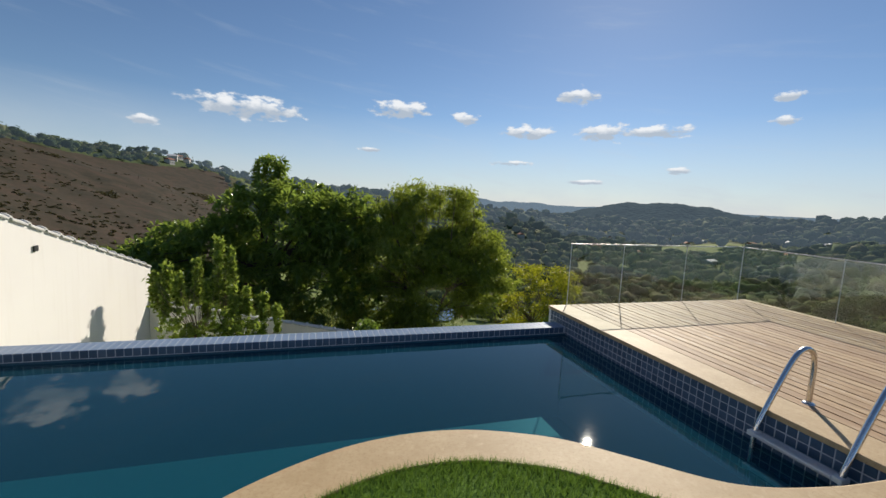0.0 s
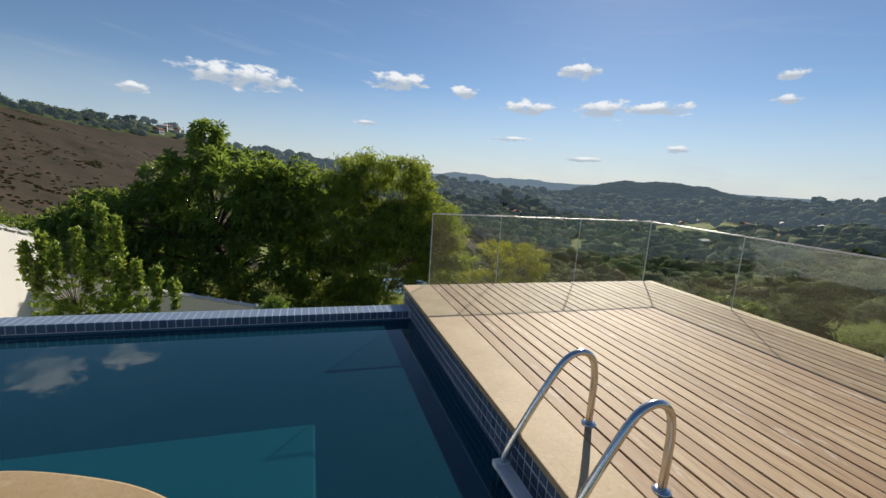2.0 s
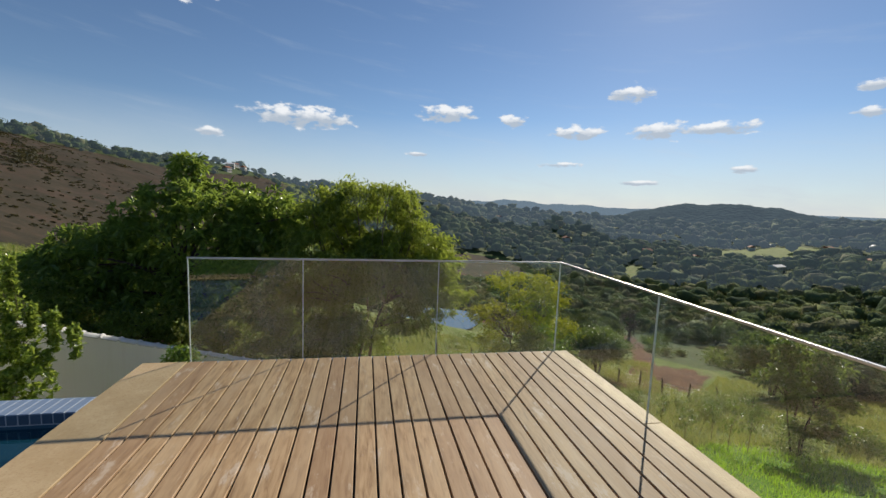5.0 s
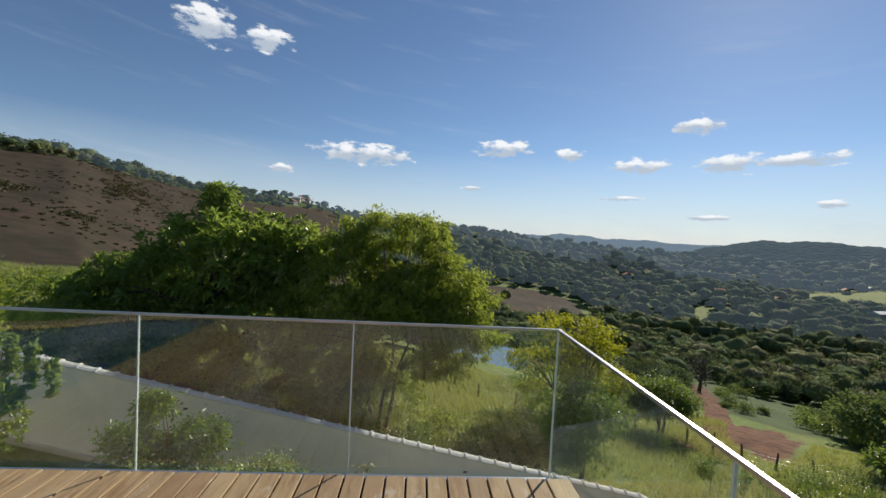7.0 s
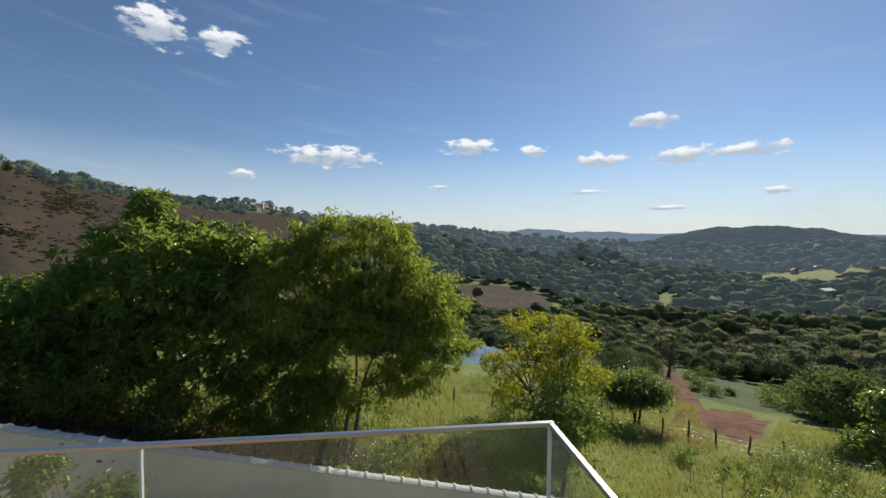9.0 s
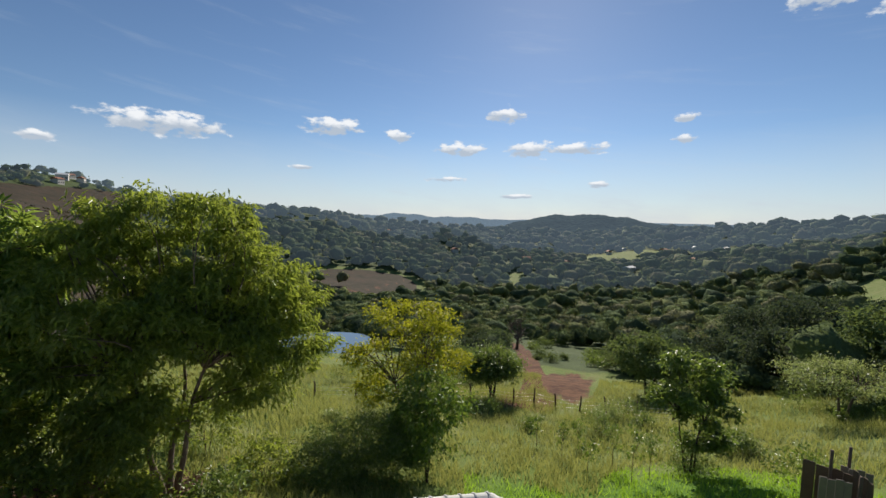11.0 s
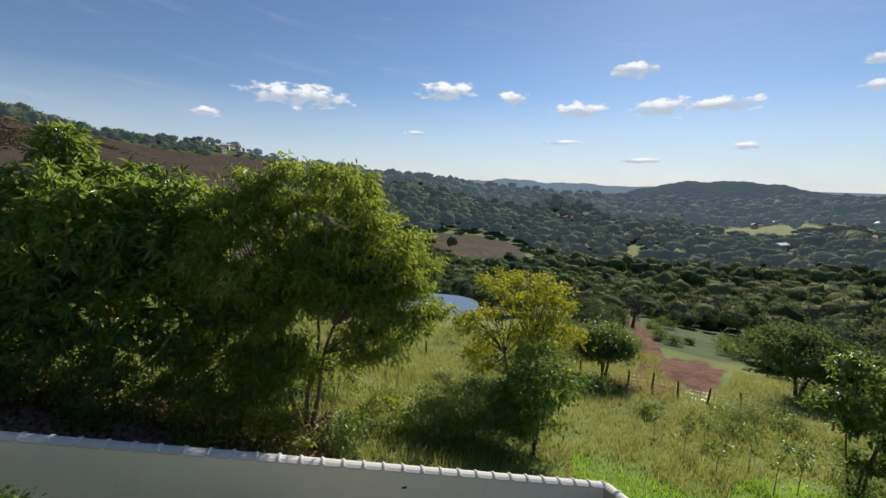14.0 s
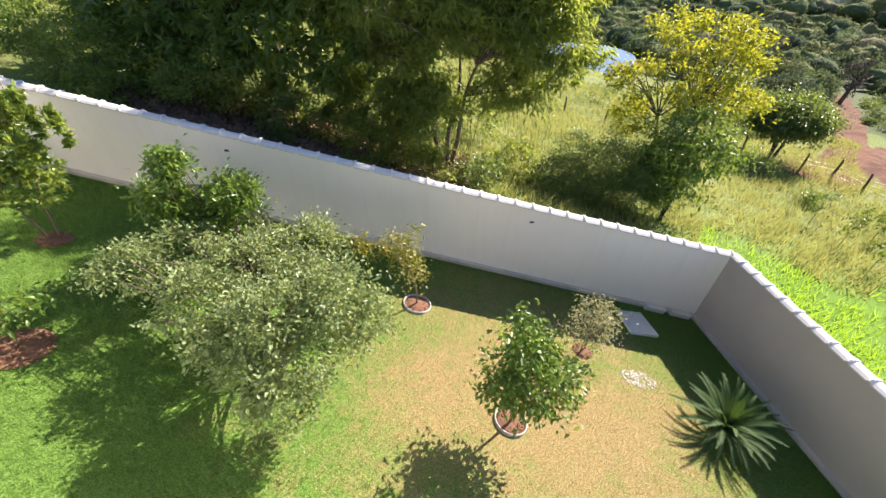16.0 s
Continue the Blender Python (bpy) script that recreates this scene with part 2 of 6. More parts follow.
def wall_build(n, out):
    v = n.coord()
    a = n.noise(v, 0.8, 5, 0.6)
    streak = n.noise(n.coord((3.0, 3.0, 0.25)), 2.0, 4, 0.6)
    b = n.noise(v, 70, 3)
    c = n.mix(a, (0.80, 0.76, 0.71), (0.86, 0.825, 0.775))
    c = n.mix(n.ramp(streak, [(0.5, 0.0), (0.85, 0.3)]), c, (0.68, 0.62, 0.54))
    n.principled(out, c, 0.85, 0, n.bump(b, 0.15, 0.006), 0.2)


def lawn_build(n, out):
    v = n.world_coord()
    big, mid, fine = n.noise(v, 0.55, 4, 0.6), n.noise(v, 4.0, 5, 0.65), n.noise(v, 45.0, 3, 0.7)
    green = n.ramp(fine, [(0.34, (0.035, 0.08, 0.014)), (0.52, (0.098, 0.185, 0.03)), (0.7, (0.19, 0.29, 0.06))])
    dry = n.ramp(fine, [(0.34, (0.12, 0.09, 0.034)), (0.54, (0.26, 0.20, 0.085)), (0.72, (0.40, 0.315, 0.15))])
    f = n.math("ADD", n.attr("dry"), n.math("MULTIPLY_ADD", big, 0.9, -0.45))
    f = n.math("ADD", f, n.math("MULTIPLY_ADD", mid, 0.9, -0.45))
    c = n.mix(n.ramp(f, [(0.22, 0.0), (0.72, 1.0)]), green, dry)
    n.principled(out, c, 0.85, 0, n.bump(n.math("ADD", fine, mid), 0.5, 0.03), 0.15)


def ground_build(n, out):
    v = n.world_coord()
    big, mid, fine, vfine = n.noise(v, 0.02, 5, 0.6), n.noise(v, 0.25, 5, 0.65), n.noise(v, 2.5, 5, 0.7), n.noise(v, 18, 3, 0.7)
    tex = n.math("MULTIPLY_ADD", fine, 0.6, n.math("MULTIPLY", vfine, 0.4))
    meadow = n.ramp(tex, [(0.3, (0.06, 0.10, 0.02)), (0.5, (0.13, 0.18, 0.042)), (0.72, (0.22, 0.25, 0.085))])
    meadow = n.mix(n.ramp(mid, [(0.42, 0.0), (0.7, 0.7)]), meadow, (0.24, 0.235, 0.10))
    lush = n.ramp(tex, [(0.3, (0.06, 0.125, 0.014)), (0.6, (0.125, 0.235, 0.028)), (0.8, (0.19, 0.31, 0.05))])
    meadow = n.mix(n.attr("lush"), meadow, lush)
    scrub = n.noise(v, 0.075, 6, 0.7)
    dry = n.ramp(n.math("MULTIPLY_ADD", scrub, 0.7, n.math("MULTIPLY", mid, 0.3)), [(0.36, (0.026, 0.025, 0.015)), (0.44, (0.042, 0.035, 0.022)), (0.52, (0.062, 0.046, 0.031)), (0.60, (0.078, 0.049, 0.035)), (0.7, (0.068, 0.06, 0.032))])
    dry = n.mix(n.ramp(n.noise(v, 0.45, 5, 0.75), [(0.42, 0.6), (0.56, 0.0)]), dry, (0.038, 0.034, 0.02))
    wood = n.ramp(n.math("MULTIPLY_ADD", mid, 0.5, n.math("MULTIPLY", fine, 0.5)), [(0.35, (0.045, 0.066, 0.026)), (0.6, (0.085, 0.115, 0.042)), (0.85, (0.13, 0.145, 0.06))])
    dirt = n.ramp(tex, [(0.3, (0.085, 0.038, 0.022)), (0.5, (0.145, 0.07, 0.039)), (0.7, (0.22, 0.12, 0.07))])
    jit = n.math("MULTIPLY_ADD", mid, 0.8, -0.4)
    jit2 = n.math("MULTIPLY_ADD", fine, 1.1, -0.55)

    def edge(name, j):
        return n.ramp(n.math("ADD", n.attr(name), j), [(0.42, 0.0), (0.58, 1.0)])
    c = n.mix(edge("wood", jit), meadow, wood)
    c = n.mix(edge("dry", jit), c, dry)
    dirt = n.mix(n.ramp(n.noise(v, 0.55, 4, 0.7), [(0.47, 0.0), (0.58, 0.85)]), dirt, (0.075, 0.034, 0.022))
    c = n.mix(edge("dirt", n.math("MULTIPLY_ADD", jit, 1.3, jit2)), c, dirt)
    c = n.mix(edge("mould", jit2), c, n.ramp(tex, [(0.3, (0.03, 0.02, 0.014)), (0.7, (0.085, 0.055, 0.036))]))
    n.principled(out, c, 0.9, 0, n.bump(tex, 0.5, 0.15), 0.1)


def forest_build(n, out):
    r = n.island()
    v = n.world_coord()
    fine = n.noise(v, 1.3, 6, 0.75)
    c = n.ramp(r, [(0.0, (0.040, 0.066, 0.028)), (0.5, (0.066, 0.098, 0.036)), (0.85, (0.095, 0.12, 0.042)), (1.0, (0.12, 0.125, 0.05))])
    # hollows of the bump are darkened, shade between leaves painted into the green
    c = n.mix(n.ramp(fine, [(0.36, 0.55), (0.56, 0.0)]), c, (0.03, 0.045, 0.02))
    n.principled(out, c, 0.85, 0, n.bump(fine, 1.0, 1.2), 0.08)


def woods_material(name, stops, haze_glow=None, amount=0.0, scale=0.11, by_crown=False):
    """Canopy leaves whose tone changes from crown to crown; far ones emit a bluish haze."""
    def build(n, out):
        v = n.world_coord((1, 1, 0.35))
        t = n.math("MULTIPLY_ADD", n.noise(v, scale, 2, 0.4), 0.85, n.math("MULTIPLY", n.noise(v, scale * 0.16, 3, 0.5), 0.35))
        if by_crown:
            t = n.math("MULTIPLY_ADD", t, 0.45, n.math("MULTIPLY", n.attr("tone"), 0.62))
        t = n.math("ADD", t, n.math("MULTIPLY_ADD", n.island(), 0.16, -0.08))
        c = n.ramp(t, stops)
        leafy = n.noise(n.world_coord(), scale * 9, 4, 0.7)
        # darker green in the hollows: the shade among leaves is in the colour
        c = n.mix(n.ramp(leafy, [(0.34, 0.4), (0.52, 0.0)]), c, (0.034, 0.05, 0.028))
        p = n.node("ShaderNodeBsdfPrincipled", Base_Color=c, Roughness=0.9, Normal=n.bump(leafy, 0.7, 0.1 / scale))
        p.inputs["Specular IOR Level"].default_value = 0.04
        if haze_glow:
            p.inputs["Emission Color"].default_value = (*haze_glow, 1)
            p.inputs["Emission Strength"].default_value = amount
        tr = n.node("ShaderNodeBsdfTranslucent", Color=n.mix(0.5, c, (0.16, 0.2, 0.05)))
        m = n.node("ShaderNodeMixShader", Fac=0.28)
        n.nt.links.new(p.outputs[0], m.inputs[1]), n.nt.links.new(tr.outputs[0], m.inputs[2])
        n.nt.links.new(m.outputs[0], out.inputs[0])
    return material(name, build)


WOOD_TONES = [(0.34, (0.052, 0.078, 0.044)), (0.46, (0.085, 0.12, 0.056)), (0.58, (0.12, 0.158, 0.066)), (0.7, (0.165, 0.19, 0.075)), (0.82, (0.18, 0.175, 0.095))]
MAT = {
    "plank": material("weathered_wood", plank_build), "stone": material("cream_limestone", stone_build),
    "tile": material("blue_glazed_tile", pool_tile_build), "pool": material("pool_lining", pool_inside_build),
    "water": material("pool_water", water_build), "pond": material("pond_water", pond_build), "glass": material("clear_glass", glass_build),
    "wall": material("cream_render", wall_build), "lawn": material("lawn_grass", lawn_build), "ground": material("hillside_ground", ground_build),
    "forest": material("far_foliage", forest_build),
    "leaf_woods": woods_material("woodland_leaf", WOOD_TONES), "canopy": woods_material("woodland_canopy", [(q, tuple(1.35 * k for k in col)) for q, col in WOOD_TONES], by_crown=True),
    "pool_floor": simple("pool_floor_tile", (0.022, 0.085, 0.14), 0.5, 0, 0.1, 8),
    "steel": simple("polished_steel", (0.68, 0.67, 0.66), 0.2, 1.0, 0.08, 6, 0.02),
    "step": simple("brushed_step", (0.72, 0.70, 0.70), 0.5, 0.4, 0.1, 30, 0.1),
    "edge_tile": simple("pale_blue_edge_tile", (0.20, 0.26, 0.36), 0.3, 0, 0.25, 9, 0.05),
    "seal": simple("pale_seal_strip", (0.62, 0.66, 0.63), 0.4, 0.0, 0.08, 6, 0.02),
    "alu": simple("aluminium", (0.58, 0.56, 0.54), 0.34, 1.0, 0.08, 6, 0.02),
    "grout": simple("grey_grout", (0.46, 0.49, 0.53), 0.8), "gap_shade": simple("painted_gap_shade", (0.06, 0.045, 0.035), 0.9),
    "white_tile": simple("white_coping_tile", (0.64, 0.625, 0.59), 0.75, 0, 0.25, 7, 0.3),
    "concrete": simple("concrete", (0.40, 0.385, 0.35), 0.85, 0, 0.25, 2.5, 0.3),
    "bark": simple("bark", (0.16, 0.12, 0.085), 0.9, 0, 0.45, 5, 0.6, 25), "bark_dark": simple("dark_bark", (0.075, 0.055, 0.04), 0.9, 0, 0.4, 5, 0.6, 25),
    "earth": simple("red_earth", (0.18, 0.09, 0.052), 0.95, 0, 0.4, 9, 0.7, 40), "post": simple("weathered_post", (0.13, 0.09, 0.065), 0.9, 0, 0.4, 4, 0.5),
    "clay": simple("terracotta_roof", (0.33, 0.15, 0.09), 0.85, 0, 0.3, 1.5), "white": simple("white_paint", (0.74, 0.73, 0.70), 0.75, 0, 0.1, 2), "house_wall": simple("faded_house_paint", (0.6, 0.57, 0.52), 0.85, 0, 0.2, 0.5),
    "black": simple("black_rubber", (0.03, 0.03, 0.03), 0.6), "dark_window": simple("dark_window", (0.03, 0.035, 0.04), 0.2),
    "dead_leaf": simple("dead_leaves", (0.27, 0.175, 0.125), 0.95, 0, 0.5, 6, 0.6),
    "leaf_mango": leaf_material("broad_dark_leaf", (0.046, 0.09, 0.025), (0.105, 0.18, 0.042), (0.225, 0.32, 0.075), 0.24, 0.52),
    "leaf_fine": leaf_material("fine_green_leaf", (0.07, 0.115, 0.025), (0.145, 0.21, 0.038), (0.26, 0.33, 0.065), 0.4, 0.55),
    "leaf_yellow": leaf_material("yellow_green_leaf", (0.10, 0.145, 0.015), (0.20, 0.26, 0.02), (0.34, 0.36, 0.03), 0.5, 0.5),
    "leaf_bush": leaf_material("bush_leaf", (0.045, 0.08, 0.026), (0.095, 0.155, 0.04), (0.18, 0.26, 0.065), 0.36, 0.45),
    "leaf_olive": leaf_material("grey_green_leaf", (0.08, 0.125, 0.045), (0.17, 0.24, 0.09), (0.34, 0.42, 0.19), 0.4, 0.4),
    "leaf_shoot": leaf_material("glossy_shoot_leaf", (0.06, 0.11, 0.025), (0.135, 0.22, 0.042), (0.28, 0.37, 0.085), 0.28, 0.48),
    "leaf_citrus": leaf_material("citrus_leaf", (0.035, 0.08, 0.014), (0.085, 0.165, 0.026), (0.20, 0.30, 0.05), 0.35, 0.35),
    "leaf_yellowing": leaf_material("yellowing_leaf", (0.10, 0.12, 0.02), (0.19, 0.21, 0.035), (0.33, 0.31, 0.06), 0.4, 0.4),
    "dull_wall": simple("grey_brown_wall", (0.46, 0.42, 0.385), 0.9, 0, 0.14, 1.2, 0.2),
    "plinth": simple("stained_plinth", (0.56, 0.53, 0.47), 0.85, 0, 0.45, 1.6, 0.3),
    # blue raised in the next two leaves: valley haze mixed into their colour
    "leaf_slope": leaf_material("slope_crown_leaf", (0.0675, 0.111, 0.0408), (0.115, 0.176, 0.0578), (0.176, 0.24, 0.085), 0.85, 0.3),
    "leaf_umbrella": leaf_material("dark_crown_leaf", (0.0351, 0.0585, 0.0374), (0.0567, 0.091, 0.051), (0.0878, 0.124, 0.0646), 0.85, 0.25),
    "pale_concrete": simple("pale_concrete", (0.68, 0.65, 0.57), 0.85, 0, 0.15, 3, 0.25),
    "leaf_pale": leaf_material("variegated_leaf", (0.10, 0.13, 0.06), (0.24, 0.27, 0.13), (0.42, 0.42, 0.25), 0.5, 0.35),
    "grass_blade": leaf_material("grass_blades", (0.07, 0.12, 0.03), (0.15, 0.215, 0.056), (0.31, 0.33, 0.14), 0.6, 0.45),
    "lush_blade": leaf_material("lush_grass_blades", (0.09, 0.19, 0.014), (0.18, 0.36, 0.028), (0.30, 0.48, 0.05), 0.6, 0.5),
    "straw_blade": leaf_material("straw_blades", (0.13, 0.105, 0.04), (0.27, 0.215, 0.09), (0.42, 0.34, 0.17), 0.7, 0.3),
    "lawn_blade": leaf_material("turf_blades", (0.038, 0.09, 0.016), (0.082, 0.175, 0.026), (0.155, 0.27, 0.05), 0.6, 0.35),
}


def far_hill_material(name, color, haze_glow, amount):
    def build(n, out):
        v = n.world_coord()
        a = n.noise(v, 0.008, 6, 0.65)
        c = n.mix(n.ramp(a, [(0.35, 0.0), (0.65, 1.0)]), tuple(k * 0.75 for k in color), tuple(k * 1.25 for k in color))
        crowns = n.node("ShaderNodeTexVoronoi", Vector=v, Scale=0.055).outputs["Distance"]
        # colour halves between crown cells, painting the shade of their gaps
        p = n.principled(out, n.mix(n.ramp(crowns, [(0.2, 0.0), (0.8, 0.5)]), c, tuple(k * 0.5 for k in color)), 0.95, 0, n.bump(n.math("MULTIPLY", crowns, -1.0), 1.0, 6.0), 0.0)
        # distance haze painted as blue emission; the hills give no light themselves
        p.inputs["Emission Color"].default_value = (*haze_glow, 1)
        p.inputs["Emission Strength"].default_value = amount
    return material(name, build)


# ---------------------------------------------------------------- mesh helpers
def link_mesh(name, verts, faces, mat, parent=None, label="", smooth=False):
    me = bpy.data.meshes.new(name)
    me.from_pydata([tuple(map(float, v)) for v in verts], [], [tuple(map(int, f)) for f in faces])
    me.materials.append(mat)
    if smooth:
        me.polygons.foreach_set("use_smooth", [True] * len(me.polygons))
    me.update()
    ob = new(name, me)
    ob.parent = parent
    if label:
        tagged(ob, label)
    return ob


def part(name, bm, mat, parent=None, label="", smooth=False):
    me = bpy.data.meshes.new(name)
    bm.normal_update()
    bm.to_mesh(me)
    bm.free()
    me.materials.append(mat)
    if smooth:
        me.polygons.foreach_set("use_smooth", [True] * len(me.polygons))
    ob = new(name, me)
    ob.parent = parent
    if label:
        tagged(ob, label)
    return ob


def box_bm(x0, x1, y0, y1, z0, z1, bevel=0.0, seg=1):
    bm = bmesh.new()
    bmesh.ops.create_cube(bm, size=1.0)
    for v in bm.verts:
        v.co = Vector(((x0 + x1) / 2 + v.co.x * (x1 - x0), (y0 + y1) / 2 + v.co.y * (y1 - y0), (z0 + z1) / 2 + v.co.z * (z1 - z0)))
    if bevel:
        bmesh.ops.bevel(bm, geom=bm.edges[:], offset=bevel, segments=seg, affect="EDGES", profile=0.5)
    return bm


def empty(name, at, label, category, group="", kind=""):
    ob = new(name)
    ob.location = at
    ob.empty_display_size = 0.1
    return tagged(ob, label, category, group, kind)


def tube_arrays(path, radii, sides=8, v0=0):
    """Rings along a path: vertices and quads, closed at both ends."""
    path = [Vector(p) for p in path]
    vs, fs = [], []
    for i, p in enumerate(path):
        d = (path[min(i + 1, len(path) - 1)] - path[max(i - 1, 0)]).normalized()
        a = d.orthogonal().normalized() if i == 0 else (a - d * a.dot(d)).normalized()
        b = d.cross(a)
        r = radii[i] if hasattr(radii, "__len__") else radii
        for k in range(sides):
            t = 2 * math.pi * k / sides
            vs.append(p + a * (r * math.cos(t)) + b * (r * math.sin(t)))
    for i in range(len(path) - 1):
        for k in range(sides):
            k2 = (k + 1) % sides
            fs.append((v0 + i * sides + k, v0 + i * sides + k2, v0 + (i + 1) * sides + k2, v0 + (i + 1) * sides + k))
    fs.append(tuple(v0 + k for k in reversed(range(sides))))
    fs.append(tuple(v0 + (len(path) - 1) * sides + k for k in range(sides)))
    return vs, fs


def tube(name, path, radii, mat, parent=None, label="", sides=12):
    vs, fs = tube_arrays(path, radii, sides)
    return link_mesh(name, vs, fs, mat, parent, label, True)


def smooth_curve(points, steps):
    """Catmull-Rom through the points."""
    P = [Vector(p) for p in points]
    P = [P[0] * 2 - P[1]] + P + [P[-1] * 2 - P[-2]]
    out = []
    for i in range(1, len(P) - 2):
        for s in range(steps):
            t = s / steps
            a, b, c, d = P[i - 1], P[i], P[i + 1], P[i + 2]
            out.append(0.5 * ((2 * b) + (c - a) * t + (2 * a - 5 * b + 4 * c - d) * t * t + (3 * b - a - 3 * c + d) * t ** 3))
    out.append(P[-2].copy())
    return out


def fast_mesh(name, verts, tris, mat, smooth=False):
    """A triangle mesh straight from arrays."""
    me = bpy.data.meshes.new(name)
    nv, nf, k = len(verts), len(tris), tris.shape[1]
    me.vertices.add(nv)
    me.vertices.foreach_set("co", np.ascontiguousarray(verts, np.float32).ravel())
    me.loops.add(nf * k)
    me.loops.foreach_set("vertex_index", np.ascontiguousarray(tris, np.int32).ravel())
    me.polygons.add(nf)
    me.polygons.foreach_set("loop_start", np.arange(0, nf * k, k, dtype=np.int32))
    if smooth:
        me.polygons.foreach_set("use_smooth", np.ones(nf, bool))
    me.materials.append(mat)
    me.update(calc_edges=True)
    return me


def leaves_arrays(rng, centers, length, width, droop=0.3, outward=None, fold=0.25, facing=None):
    """Many single leaves, each a folded blade of four corners."""
    n = len(centers)
    d = rng.normal(size=(n, 3))
    if outward is not None:
        d = d * 0.8 + outward * 1.0
    d[:, 2] -= droop
    d /= np.linalg.norm(d, axis=1, keepdims=True)
    up = rng.normal(size=(n, 3)) * 0.6 + np.array((0, 0, 1.0))
    if facing is not None:
        # sprays that lie over the crown like thatch
        up = facing + rng.normal(size=(n, 3)) * 0.2
        d = np.cross(up, rng.normal(size=(n, 3)))
        d /= np.linalg.norm(d, axis=1, keepdims=True) + 1e-9
    side = np.cross(d, up)
    side /= np.linalg.norm(side, axis=1, keepdims=True) + 1e-9
    nor = np.cross(side, d)
    L = (length * rng.uniform(0.65, 1.3, n))[:, None]
    W = (width * rng.uniform(0.7, 1.25, n))[:, None]
    base, tip = centers - d * L * 0.5, centers + d * L * 0.5 - np.array((0, 0, 1.0)) * L * 0.12
    mid = centers + nor * L * 0.0
    a = mid + side * W * 0.5 + nor * W * fold
    b = mid - side * W * 0.5 + nor * W * fold
    verts = np.stack([base, a, tip, b], 1).reshape(-1, 3)
    i = np.arange(n)[:, None] * 4
    tris = np.concatenate([i + np.array([[0, 1, 2]]), i + np.array([[0, 2, 3]])], 1).reshape(-1, 3)
    return verts, tris


def leaves_mesh(name, rng, centers, length, width, mat, droop=0.3, outward=None, fold=0.25, facing=None):
    return fast_mesh(name, *leaves_arrays(rng, centers, length, width, droop, outward, fold, facing), mat)


# ---------------------------------------------------------------- lie of the land
C0 = (4.0, 0.0)                       # bearings and distances count from the deck's outer corner
AZ = [-180, -110, -80, -40, -20, 0, 15, 30, 45, 60, 75, 95, 130, 180]
Z15 = [-3.2, -3.0, -2.2, -4.5, -6.3, -7.9, -8.8, -9.5, -9.9, -8.8, -7.4, -5.5, -4.0, -3.2]
VALLEY_S = [60, 60, 45, 62, 120, 200, 220, 250, 300, 260, 130, 60, 60, 60]
VALLEY_Z = [-2, -1, 0, -4.5, -14, -34, -43, -48, -52, -42, -19, -8, -3, -2]
RIDGE_S = [300, 300, 260, 330, 600, 1000, 1500, 2400, 2600, 1700, 800, 500, 300, 300]
RIDGE_EL = [2, 5, 7, 5.6, 3.3, 0.45, -0.85, -1.2, -1.3, -0.6, 0.1, 1.0, 2, 2]
LAWN = (-4.186, -0.235, -0.225)          # height at the origin and the fall along x and y
W0, W1 = Vector((-8.22, 8.39, 0)), Vector((10.15, 9.15, 0))    # garden wall, first run
W2 = Vector((12.27, -1.5, 0))                                  # end of its second run


def lawn_z(x, y):
    return LAWN[0] + LAWN[1] * np.maximum(x, -8.5) + LAWN[2] * y


def sstep(a, b, t):
    u = np.clip((t - a) / (b - a), 0, 1)
    return u * u * (3 - 2 * u)


def in_garden(x, y, grow=0.0):
    u = W1 - W0
    far = (x - W0.x) * u.y - (y - W0.y) * u.x          # > 0 on the house side
    v = W2 - W1
    right = (x - W1.x) * v.y - (y - W1.y) * v.x
    return (far > -grow * u.length) & (right > -grow * v.length) & (y > -0.15) & (x > W0.x)


POND = (9.6, 86.0, 9.2, 8.4)       # bearing, distance, half widths across and along


